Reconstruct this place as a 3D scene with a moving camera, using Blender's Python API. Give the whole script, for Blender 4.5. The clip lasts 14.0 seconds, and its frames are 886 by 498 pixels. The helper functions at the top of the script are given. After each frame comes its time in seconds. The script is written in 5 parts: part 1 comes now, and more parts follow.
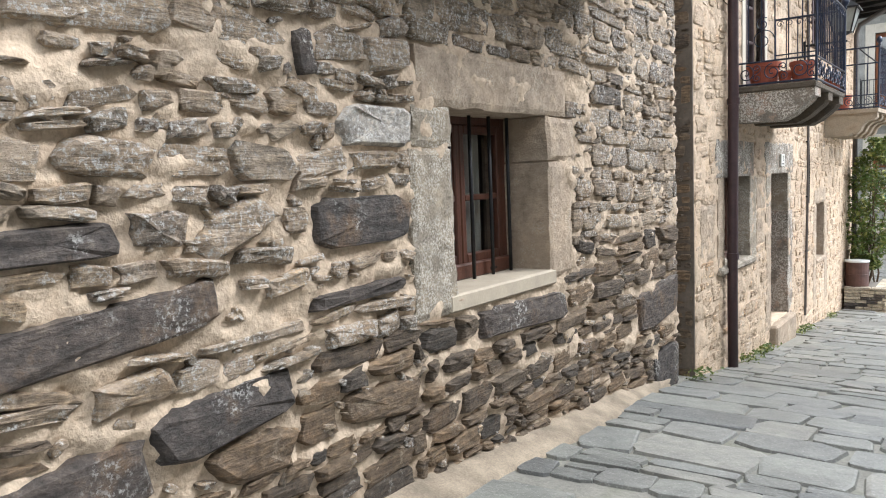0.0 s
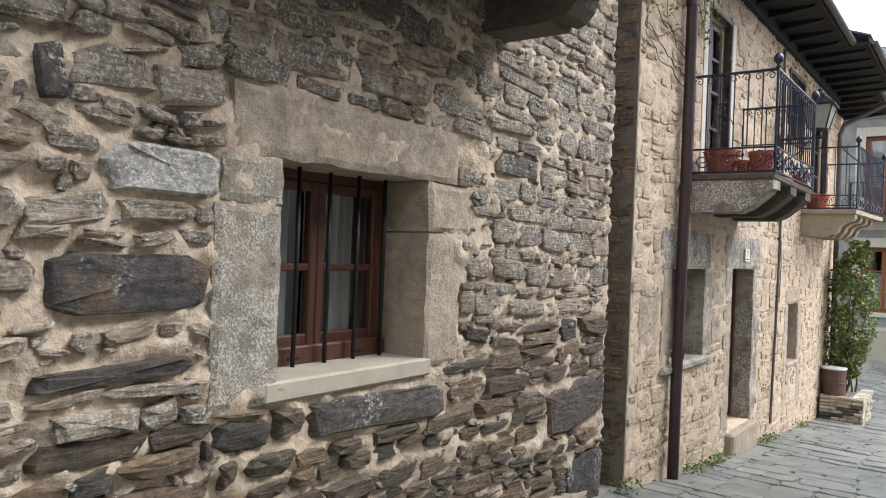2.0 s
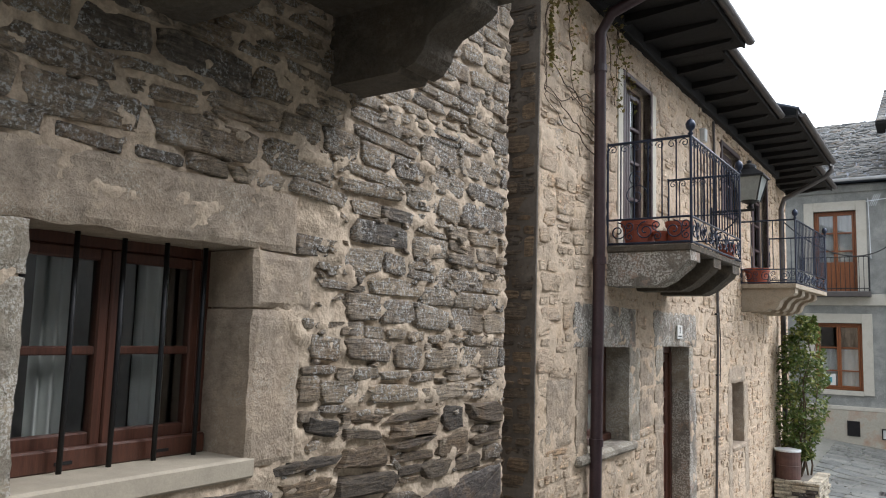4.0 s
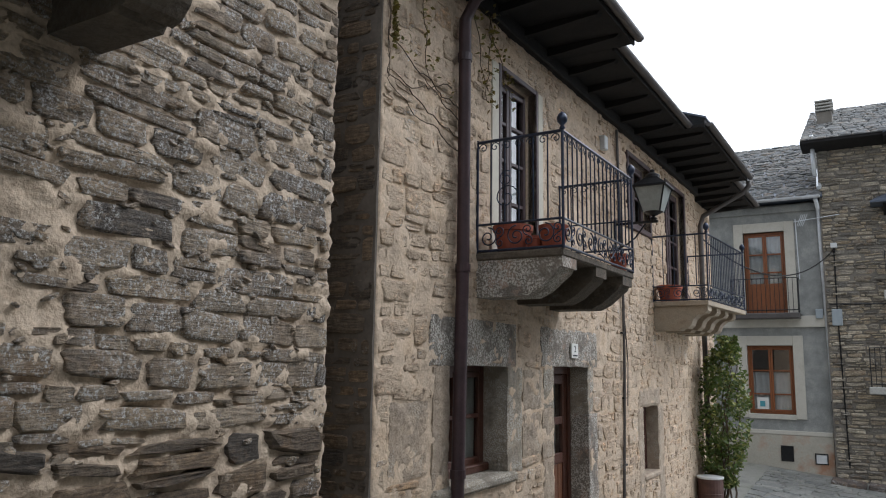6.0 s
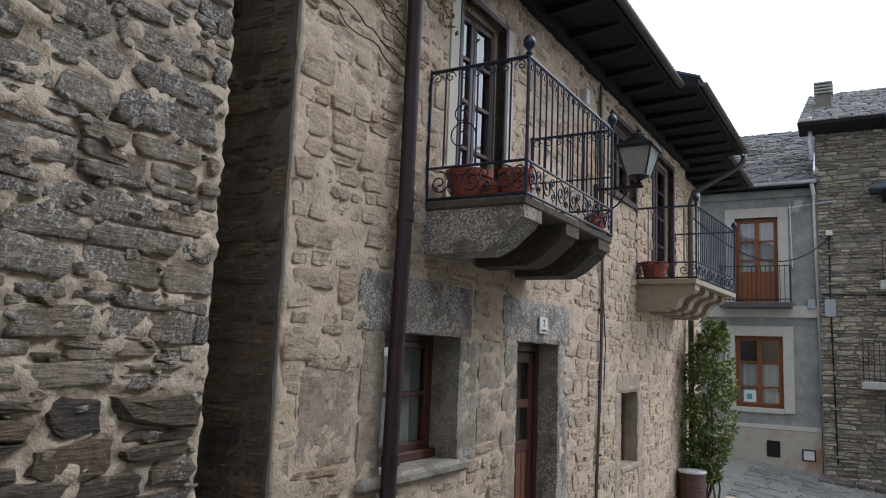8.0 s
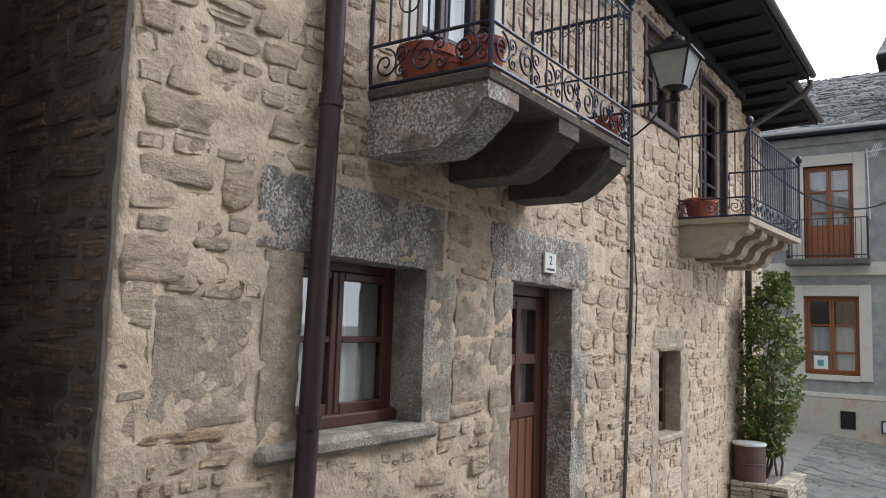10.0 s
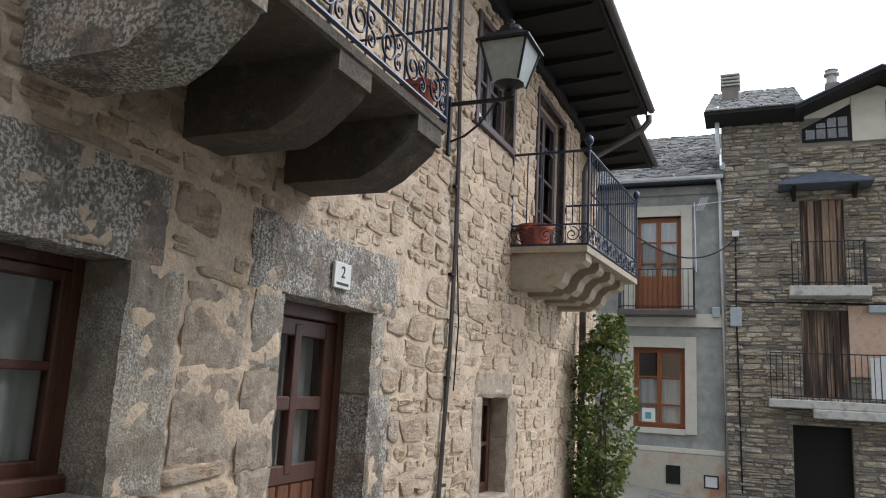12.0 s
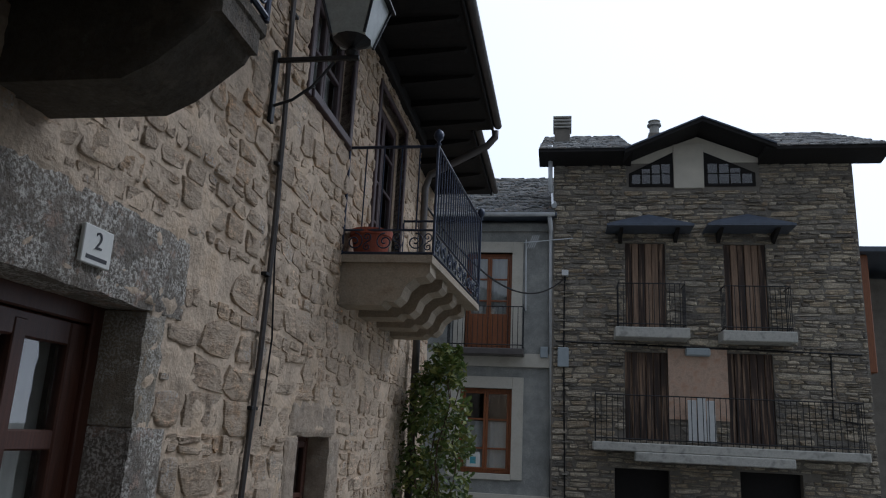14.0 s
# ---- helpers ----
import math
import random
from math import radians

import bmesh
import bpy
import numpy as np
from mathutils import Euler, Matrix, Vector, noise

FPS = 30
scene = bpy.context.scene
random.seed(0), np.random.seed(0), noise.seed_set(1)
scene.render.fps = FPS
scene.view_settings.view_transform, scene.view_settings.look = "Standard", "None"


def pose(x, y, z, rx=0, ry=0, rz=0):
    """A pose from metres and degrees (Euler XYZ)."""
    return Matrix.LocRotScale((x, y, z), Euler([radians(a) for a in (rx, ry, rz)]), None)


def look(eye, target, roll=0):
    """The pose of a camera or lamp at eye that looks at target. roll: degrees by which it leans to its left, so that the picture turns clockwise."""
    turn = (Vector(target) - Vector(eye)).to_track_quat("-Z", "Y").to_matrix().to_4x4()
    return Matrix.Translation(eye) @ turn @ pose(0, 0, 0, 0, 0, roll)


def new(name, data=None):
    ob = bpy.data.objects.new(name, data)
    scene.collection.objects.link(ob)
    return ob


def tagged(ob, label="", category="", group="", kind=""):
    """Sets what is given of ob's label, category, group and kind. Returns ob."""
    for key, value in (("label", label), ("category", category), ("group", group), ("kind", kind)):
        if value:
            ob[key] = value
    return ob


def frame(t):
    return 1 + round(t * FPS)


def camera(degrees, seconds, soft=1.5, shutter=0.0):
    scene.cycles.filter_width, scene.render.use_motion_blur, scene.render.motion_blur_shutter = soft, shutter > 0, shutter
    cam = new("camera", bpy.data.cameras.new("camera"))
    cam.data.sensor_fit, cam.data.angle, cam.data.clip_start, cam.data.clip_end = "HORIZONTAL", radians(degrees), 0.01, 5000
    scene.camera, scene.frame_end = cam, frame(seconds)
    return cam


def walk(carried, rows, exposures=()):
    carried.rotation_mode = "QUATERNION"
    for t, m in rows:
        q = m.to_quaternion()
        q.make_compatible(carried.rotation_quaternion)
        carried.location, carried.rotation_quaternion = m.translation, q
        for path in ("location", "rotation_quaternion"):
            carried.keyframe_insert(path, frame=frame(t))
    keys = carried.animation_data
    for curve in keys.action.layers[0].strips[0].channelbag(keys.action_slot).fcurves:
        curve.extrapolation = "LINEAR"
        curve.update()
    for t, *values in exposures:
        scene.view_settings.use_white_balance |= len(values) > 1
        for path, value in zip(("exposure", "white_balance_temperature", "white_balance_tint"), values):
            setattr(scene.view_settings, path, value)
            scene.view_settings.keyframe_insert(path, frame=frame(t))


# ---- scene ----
cam = camera(61.2, 14.0, soft=1.1)
PATH = [
    (0, (0.049, 0.175, 1.554), (-1.12, 1.787, 1.366), -2.3),
    (0.5, (0.146, 0.374, 1.57), (-1.097, 1.936, 1.439), 0.1),
    (1, (0.187, 0.638, 1.562), (-0.983, 2.26, 1.516), -0.1),
    (1.5, (0.216, 0.931, 1.534), (-0.925, 2.569, 1.409), 0.1),
    (2, (0.316, 1.215, 1.548), (-0.86, 2.833, 1.548), 2.2),
    (2.5, (0.401, 1.45, 1.563), (-0.697, 3.121, 1.594), 3.6),
    (3, (0.416, 1.689, 1.563), (-0.715, 3.33, 1.727), 1.7),
    (3.2, (0.438, 1.765, 1.562), (-0.673, 3.418, 1.744), 1.5),
    (5.5, (0.886, 3.016, 1.534), (-0.244, 4.641, 1.819), 1.9),
    (6, (0.949, 3.355, 1.452), (-0.069, 5.05, 1.754), 0.8),
    (6.5, (0.895, 3.686, 1.394), (-0.098, 5.399, 1.675), 1.6),
    (7, (0.875, 3.994, 1.39), (-0.157, 5.687, 1.651), 2.1),
    (7.5, (0.852, 4.221, 1.339), (-0.167, 5.921, 1.61), 3.0),
    (7.7, (0.794, 4.327, 1.325), (-0.201, 6.04, 1.597), 2.4),
    (9.8, (0.609, 5.897, 1.068), (-0.518, 7.529, 1.328), 1.8),
    (10, (0.596, 6.097, 1.065), (-0.545, 7.727, 1.266), 1.9),
    (10.5, (0.491, 6.526, 1.009), (-0.515, 8.235, 1.271), -0.5),
    (11, (0.47, 6.941, 0.963), (-0.452, 8.706, 1.14), 1.3),
    (11.5, (0.266, 7.34, 0.978), (-0.651, 9.084, 1.322), 2.8),
    (12, (0.197, 7.667, 0.966), (-0.582, 9.475, 1.317), 2.9),
    (12.5, (0.143, 8.021, 0.962), (-0.471, 9.875, 1.394), 3.8),
    (13, (-0.018, 8.36, 0.905), (-0.406, 10.25, 1.435), 2.8),
    (13.5, (-0.195, 8.705, 0.877), (-0.547, 10.614, 1.355), 2.75),
    (14, (-0.285, 8.975, 0.878), (-0.613, 10.886, 1.368), 2.8),
]
EXPOSURES = [(0, 1.0, 6150, 10), (1.5, 0.85, 6100, 10), (2, 0.66, 6100, 10), (2.5, 0.62, 6080, 10), (3, 0.42, 6050, 10), (5.5, 0.15, 6050, 10), (6.5, -0.58, 5800, 10), (7.5, -0.48, 5720, 10), (10, 0.1, 5950, 10), (11, 0.2, 6000, 10), (11.5, 0.3, 6050, 10), (12, 0.05, 6000, 10), (12.5, -0.38, 5880, 10), (13, -1.0, 5700, 10), (13.5, -1.22, 5600, 10), (14, -1.4, 5550, 10)]
walk(cam, [(t, look(eye, target, roll)) for t, eye, target, roll in PATH], EXPOSURES)


# ---- light ----
world = bpy.data.worlds.new("overcast_sky")
scene.world = world
world.use_nodes = True
wn, wl = world.node_tree.nodes, world.node_tree.links
wn.clear()
SUN_EL, SUN_ROT = radians(42), radians(45)
sky = wn.new("ShaderNodeTexSky")
sky.sky_type, sky.sun_disc = "NISHITA", False
sky.sun_elevation, sky.sun_rotation = SUN_EL, SUN_ROT
sky_dim = wn.new("ShaderNodeVectorMath")
sky_dim.operation = "SCALE"
sky_dim.inputs["Scale"].default_value = 0.10
wl.new(sky.outputs[0], sky_dim.inputs[0])
wco = wn.new("ShaderNodeTexCoord")
cloud = wn.new("ShaderNodeTexNoise")
cloud.inputs["Scale"].default_value, cloud.inputs["Detail"].default_value = 2.3, 5
wl.new(wco.outputs["Generated"], cloud.inputs["Vector"])
cramp = wn.new("ShaderNodeValToRGB")
cramp.color_ramp.elements[0].position, cramp.color_ramp.elements[1].position = 0.30, 0.46
wl.new(cloud.outputs[0], cramp.inputs[0])
cmix = wn.new("ShaderNodeMix")
cmix.data_type = "RGBA"
wl.new(cramp.outputs[0], cmix.inputs["Factor"])
wl.new(sky_dim.outputs[0], cmix.inputs["A"])
cmix.inputs["B"].default_value = (1.22, 1.24, 1.28, 1)
wbg = wn.new("ShaderNodeBackground")
glow_dot = wn.new("ShaderNodeVectorMath")
glow_dot.operation = "DOT_PRODUCT"
glow_dot.inputs[1].default_value = Vector((0.42, 0.52, 0.74)).normalized()
wl.new(wco.outputs["Generated"], glow_dot.inputs[0])
glow = wn.new("ShaderNodeMapRange")
glow.interpolation_type = "SMOOTHSTEP"
for key, val in (("From Min", 0.0), ("From Max", 1.0), ("To Min", 0.70), ("To Max", 2.5)):
    glow.inputs[key].default_value = val
wl.new(glow_dot.outputs["Value"], glow.inputs["Value"])
wl.new(glow.outputs[0], wbg.inputs[1])
wl.new(cmix.outputs["Result"], wbg.inputs[0])
wout = wn.new("ShaderNodeOutputWorld")
wl.new(wbg.outputs[0], wout.inputs[0])
sun = new("sun", bpy.data.lights.new("sun", "SUN"))
sun.data.energy, sun.data.angle, sun.data.color = 1.5, radians(20), (1, 0.97, 0.93)
sun.matrix_world = look((8.5, 8.5, 11), (0, 0, 0))


# ---- materials ----
def nodes_of(name):
    m = bpy.data.materials.new(name)
    m.use_nodes = True
    n, l = m.node_tree.nodes, m.node_tree.links
    return m, n, l, n["Principled BSDF"]


def tex(n, l, kind, scale, detail=4.0, stretch=None, rough=0.6):
    co = n.new("ShaderNodeTexCoord")
    src = co.outputs["Object"]
    if stretch:
        mp = n.new("ShaderNodeMapping")
        mp.inputs["Scale"].default_value = stretch
        l.new(src, mp.inputs[0])
        src = mp.outputs[0]
    t = n.new("ShaderNodeTex" + kind)
    t.inputs["Scale"].default_value = scale
    if kind == "Noise":
        t.inputs["Detail"].default_value, t.inputs["Roughness"].default_value = detail, rough
    l.new(src, t.inputs["Vector"])
    return t.outputs[0]


def ramp(n, l, src, *stops):
    r = n.new("ShaderNodeValToRGB")
    e = r.color_ramp.elements
    while len(e) < len(stops):
        e.new(0.5)
    for k, (p, c) in zip(e, stops):
        k.position, k.color = p, (*c, 1) if len(c) == 3 else c
    l.new(src, r.inputs[0])
    return r.outputs[0]


def blend(n, l, fac, a, b, mode="MIX"):
    m = n.new("ShaderNodeMix")
    m.data_type, m.blend_type = "RGBA", mode
    for key, v in (("Factor", fac), ("A", a), ("B", b)):
        if isinstance(v, (int, float)):
            m.inputs[key].default_value = v
        elif isinstance(v, tuple):
            m.inputs[key].default_value = (*v, 1)
        else:
            l.new(v, m.inputs[key])
    return m.outputs["Result"]


def bump(n, l, bsdf, *pairs):
    last = None
    for src, strength, dist in pairs:
        b = n.new("ShaderNodeBump")
        b.inputs["Strength"].default_value, b.inputs["Distance"].default_value = strength, dist
        l.new(src, b.inputs["Height"])
        if last:
            l.new(last, b.inputs["Normal"])
        last = b.outputs[0]
    l.new(last, bsdf.inputs["Normal"])


def pick(n, l, joined):
    """A random number for each piece."""
    if joined:
        return n.new("ShaderNodeNewGeometry").outputs["Random Per Island"]
    return n.new("ShaderNodeObjectInfo").outputs["Random"]


def rubble_material(name, joined, colours, lichen, lich_col=(0.60, 0.585, 0.55), grain=(6, 6, 60), smear=None, smeared=0.0):
    m, n, l, b = nodes_of(name)
    k = len(colours)
    base = ramp(n, l, pick(n, l, joined), *[((i + 0.5) / k, c) for i, c in enumerate(colours)])
    g = tex(n, l, "Noise", 1.0, 7, grain, 0.7)
    col = blend(n, l, 0.9, base, ramp(n, l, g, (0.28, (0.2, 0.19, 0.18)), (0.5, (0.75, 0.73, 0.7)), (0.72, (1.5, 1.42, 1.3))), "MULTIPLY")
    rust = tex(n, l, "Noise", 3.1, 6, None, 0.7)
    col = blend(n, l, ramp(n, l, rust, (0.54, (0, 0, 0)), (0.70, (0.5, 0.5, 0.5))), col, (0.28, 0.17, 0.085))
    fine = tex(n, l, "Noise", 26, 7, None, 0.75)
    col = blend(n, l, 0.85, col, ramp(n, l, fine, (0.32, (0.45, 0.44, 0.43)), (0.5, (0.95, 0.95, 0.95)), (0.68, (1.5, 1.48, 1.42))), "MULTIPLY")
    if smear:
        sm = tex(n, l, "Noise", 7.0, 7, None, 0.72)
        col = blend(n, l, ramp(n, l, sm, (0.60 - smeared, (0, 0, 0)), (0.70 - smeared, (0.85, 0.85, 0.85))), col, smear)
    sp = tex(n, l, "Noise", 48, 6, None, 0.8)
    patch = tex(n, l, "Noise", 2.7, 4)
    mask = blend(n, l, 1.0, ramp(n, l, sp, (0.52, (0, 0, 0)), (0.58, (1, 1, 1))), ramp(n, l, patch, (0.60 - lichen, (0, 0, 0)), (0.70 - lichen, (1, 1, 1))), "MULTIPLY")
    col = blend(n, l, mask, col, lich_col)
    l.new(col, b.inputs["Base Color"])
    b.inputs["Roughness"].default_value = 0.82
    bump(n, l, b, (g, 1.0, 0.035), (fine, 0.9, 0.014))
    return m


def plain(name, colour, rough=0.7, metal=0.0, var=0.25, scale=9.0, fine=70.0, relief=0.002, stretch=None, second=None):
    """Paint, render, wood or iron with variation at two scales."""
    m, n, l, b = nodes_of(name)
    a = tex(n, l, "Noise", scale, 5, stretch)
    f = tex(n, l, "Noise", fine, 4, stretch)
    lo, hi = 1 - var, 1 + var
    col = blend(n, l, 1.0, colour, ramp(n, l, a, (0.3, (lo, lo, lo)), (0.7, (hi, hi, hi))), "MULTIPLY")
    if second:
        col = blend(n, l, ramp(n, l, a, (0.5, (0, 0, 0)), (0.66, (0.8, 0.8, 0.8))), col, second)
    col = blend(n, l, 0.6, col, ramp(n, l, f, (0.3, (lo, lo, lo)), (0.7, (hi, hi, hi))), "MULTIPLY")
    l.new(col, b.inputs["Base Color"])
    l.new(ramp(n, l, f, (0.2, (rough - 0.1,) * 3), (0.8, (min(1, rough + 0.1),) * 3)), b.inputs["Roughness"])
    b.inputs["Metallic"].default_value = metal
    bump(n, l, b, (f, 0.7, relief), (a, 0.5, relief * 3))
    return m


def granite(name, light=(0.56, 0.52, 0.45), dark=(0.27, 0.235, 0.185), cover=0.06, stain=(0.35, 0.285, 0.20), speck=80, smear=(0.43, 0.355, 0.255)):
    """Hewn granite: mottled ground, crusts of pale lichen in patches, iron stains and smears of mortar."""
    m, n, l, b = nodes_of(name)
    mid = tex(n, l, "Noise", 9, 7, None, 0.75)
    col = blend(n, l, ramp(n, l, mid, (0.35, (0, 0, 0)), (0.65, (1, 1, 1))), tuple(0.62 * x for x in dark), tuple(1.25 * x for x in dark))
    sp = tex(n, l, "Noise", speck, 4, None, 0.7)
    patch = tex(n, l, "Noise", 3.6, 5, None, 0.65)
    mask = blend(n, l, 1.0, ramp(n, l, sp, (0.47, (0, 0, 0)), (0.56, (1, 1, 1))), ramp(n, l, patch, (0.50 - cover, (0.12, 0.12, 0.12)), (0.60 - cover, (1, 1, 1))), "MULTIPLY")
    big = tex(n, l, "Noise", 1.9, 5, None, 0.6)
    col = blend(n, l, ramp(n, l, big, (0.42, (0, 0, 0)), (0.66, (0.75, 0.75, 0.75))), col, stain)
    sm = tex(n, l, "Noise", 5.5, 7, None, 0.72)
    col = blend(n, l, ramp(n, l, sm, (0.55, (0, 0, 0)), (0.63, (0.8, 0.8, 0.8))), col, smear)
    col = blend(n, l, mask, col, light)
    l.new(col, b.inputs["Base Color"])
    b.inputs["Roughness"].default_value = 0.9
    bump(n, l, b, (sp, 0.8, 0.010), (mid, 1.0, 0.03))
    return m


SLATES1 = [(0.29, 0.235, 0.175), (0.43, 0.335, 0.235), (0.19, 0.165, 0.145), (0.48, 0.37, 0.25), (0.36, 0.28, 0.20), (0.52, 0.42, 0.31), (0.30, 0.255, 0.20)]
SLATES3 = [(0.26, 0.21, 0.16), (0.36, 0.285, 0.205), (0.16, 0.138, 0.118), (0.40, 0.315, 0.22), (0.30, 0.245, 0.18), (0.46, 0.375, 0.28)]
# SLATES0: dark slate deepened further, shade of the wall foot and gap in colour.
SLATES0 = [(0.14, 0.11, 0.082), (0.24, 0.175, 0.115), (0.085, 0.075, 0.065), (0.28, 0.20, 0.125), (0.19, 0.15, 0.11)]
SLATES2 = [(0.66, 0.495, 0.34), (0.50, 0.39, 0.285), (0.74, 0.585, 0.43), (0.38, 0.29, 0.205), (0.68, 0.52, 0.38), (0.60, 0.41, 0.25), (0.78, 0.64, 0.49)]
SLATESB = [(0.54, 0.48, 0.38), (0.40, 0.365, 0.305), (0.24, 0.23, 0.21), (0.50, 0.44, 0.335), (0.66, 0.60, 0.49), (0.16, 0.153, 0.142), (0.45, 0.38, 0.28)]
stone1_mat = rubble_material("slate_rubble", False, SLATES1, 0.19, smear=(0.49, 0.39, 0.29), smeared=0.10)
stone1_join = rubble_material("slate_rubble_rest", True, SLATES1, 0.19, smear=(0.49, 0.39, 0.29), smeared=0.10)
stone3_mat = rubble_material("coursed_schist", False, SLATES3, 0.19, smear=(0.48, 0.38, 0.28), smeared=0.07)
stone3_join = rubble_material("coursed_schist_rest", True, SLATES3, 0.19, smear=(0.48, 0.38, 0.28), smeared=0.07)
stone0_mat = rubble_material("shade_dark_slate", False, SLATES0, -0.02, smear=(0.40, 0.33, 0.24), smeared=-0.01)
stone0_join = rubble_material("shade_dark_slate_rest", True, SLATES0, -0.02, smear=(0.40, 0.33, 0.24), smeared=-0.01)
stone2_mat = rubble_material("ochre_rubble", False, SLATES2, 0.03, grain=(8, 8, 26), smear=(0.55, 0.43, 0.31), smeared=0.17)
stone2_join = rubble_material("ochre_rubble_rest", True, SLATES2, 0.03, grain=(8, 8, 26), smear=(0.55, 0.43, 0.31), smeared=0.17)
stoneb_join = rubble_material("thin_slate_courses", True, SLATESB, -0.02, grain=(3, 3, 30))
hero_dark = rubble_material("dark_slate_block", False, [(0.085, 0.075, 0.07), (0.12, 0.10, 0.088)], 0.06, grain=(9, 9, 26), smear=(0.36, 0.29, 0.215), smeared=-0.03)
hero_white = rubble_material("limewashed_block", False, [(0.5, 0.48, 0.44), (0.55, 0.52, 0.48)], 0.2, (0.66, 0.65, 0.62), grain=(9, 9, 16))
mortar1 = plain("tan_lime_mortar", (0.52, 0.415, 0.305), 0.95, var=0.32, scale=5, fine=34, relief=0.016, second=(0.32, 0.245, 0.175))
mortar2 = plain("ochre_mortar", (0.56, 0.44, 0.32), 0.95, var=0.28, scale=4, fine=34, relief=0.014, second=(0.48, 0.355, 0.235))
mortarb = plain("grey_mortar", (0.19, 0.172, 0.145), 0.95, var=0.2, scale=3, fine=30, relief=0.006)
# Dark base colour carries the shade inside the gap.
mortar_gap_shade = plain("shaded_gap_mortar", (0.12, 0.10, 0.08), 0.95, var=0.3, scale=3, fine=30, relief=0.006)
cement = plain("pale_cement", (0.27, 0.22, 0.16), 0.9, var=0.4, scale=4, fine=80, relief=0.003)
granite_grey = granite("grey_granite")
granite_dark = granite("lichened_granite", (0.64, 0.60, 0.53), (0.20, 0.172, 0.14), 0.08, (0.26, 0.215, 0.165), 58, (0.42, 0.29, 0.215))
granite_warm = granite("warm_granite", (0.52, 0.455, 0.365), (0.40, 0.32, 0.24), -0.04, (0.45, 0.345, 0.245), 90, (0.52, 0.41, 0.295))
# Corbel colour is darkened for the shade under the balconies.
corbel_mat = granite("weathered_shaded_corbel_stone", (0.22, 0.20, 0.165), (0.095, 0.078, 0.058), -0.12, (0.11, 0.083, 0.056), 40, (0.16, 0.125, 0.09))
smooth_sill = plain("smooth_pale_sill", (0.40, 0.345, 0.265), 0.8, var=0.12, scale=6, fine=90, relief=0.002)
wood_red = plain("red_brown_joinery", (0.078, 0.028, 0.016), 0.42, var=0.3, scale=4, fine=30, relief=0.001, stretch=(14, 14, 1.2))
wood_door = plain("chestnut_door_wood", (0.15, 0.056, 0.023), 0.45, var=0.35, scale=3, fine=26, relief=0.002, stretch=(14, 14, 1.0))
# Near-black base colour puts the shade under the eaves into the timber.
wood_dark = plain("shade_darkened_timber", (0.008, 0.0065, 0.006), 0.85, var=0.35, scale=4, fine=40, relief=0.003, stretch=(3, 3, 3))
wood_plum = plain("plum_painted_joinery", (0.06, 0.035, 0.035), 0.5, var=0.25, scale=5, fine=40, relief=0.001)
wood_orange = plain("orange_varnished_wood", (0.23, 0.08, 0.028), 0.42, var=0.25, scale=4, fine=30, relief=0.001, stretch=(10, 10, 1.2))
iron = plain("blue_black_iron", (0.022, 0.030, 0.055), 0.34, 0.3, var=0.3, scale=12, fine=90, relief=0.0008)
iron_black = plain("black_iron", (0.012, 0.012, 0.013), 0.5, 0.3, var=0.3, scale=12, fine=90, relief=0.0008)
pipe_mat = plain("plum_brown_pipe_paint", (0.045, 0.024, 0.026), 0.42, 0.1, var=0.3, scale=6, fine=60, relief=0.0008)
zinc = plain("zinc_pipe", (0.66, 0.68, 0.70), 0.4, 0.35, var=0.12, scale=5, fine=60, relief=0.0006)
zinc_dark = plain("weathered_gutter", (0.11, 0.10, 0.095), 0.5, 0.4, var=0.2, scale=5, fine=60, relief=0.0006)
terracotta = plain("terracotta", (0.34, 0.085, 0.045), 0.75, var=0.25, scale=9, fine=70, relief=0.001, second=(0.24, 0.07, 0.045))
soil = plain("potting_soil", (0.05, 0.035, 0.022), 0.95, var=0.4, scale=30, fine=120, relief=0.01)
curtain_mat = plain("white_curtain", (0.78, 0.79, 0.76), 0.9, var=0.08, scale=9, fine=160, relief=0.0006)
# Half-curtain white that also stands in for sky mirrored in panes.
sky_cloth_mat = plain("white_cloth_and_sky", (0.9, 0.9, 0.89), 0.8, var=0.04, scale=9, fine=160, relief=0.0004)
paper = plain("white_tile", (0.72, 0.71, 0.66), 0.5, var=0.05, scale=9, fine=60, relief=0.0003)
ink = plain("black_ink", (0.03, 0.03, 0.035), 0.6, var=0.1, relief=0.0002)
teal = plain("teal_print", (0.08, 0.32, 0.38), 0.6, var=0.1, relief=0.0002)
render_grey = plain("grey_roughcast", (0.27, 0.275, 0.26), 0.95, var=0.25, scale=2.5, fine=40, relief=0.008, second=(0.34, 0.335, 0.31))
render_pale = plain("pale_ashlar", (0.54, 0.51, 0.44), 0.85, var=0.12, scale=3, fine=40, relief=0.003, second=(0.46, 0.43, 0.36))
render_rust = plain("rust_stained_plinth", (0.43, 0.40, 0.33), 0.88, var=0.15, scale=1.2, fine=30, relief=0.003, second=(0.34, 0.15, 0.07))
render_cream = plain("cream_render", (0.58, 0.54, 0.45), 0.9, var=0.1, scale=2, fine=40, relief=0.003)
peach = plain("peeling_peach_plaster", (0.50, 0.36, 0.27), 0.9, var=0.22, scale=5, fine=40, relief=0.004, second=(0.40, 0.24, 0.16))
bleached = plain("sun_bleached_shutter_wood", (0.27, 0.18, 0.12), 0.75, var=0.5, scale=2.2, fine=14, relief=0.003, stretch=(9, 9, 0.35), second=(0.10, 0.055, 0.035))
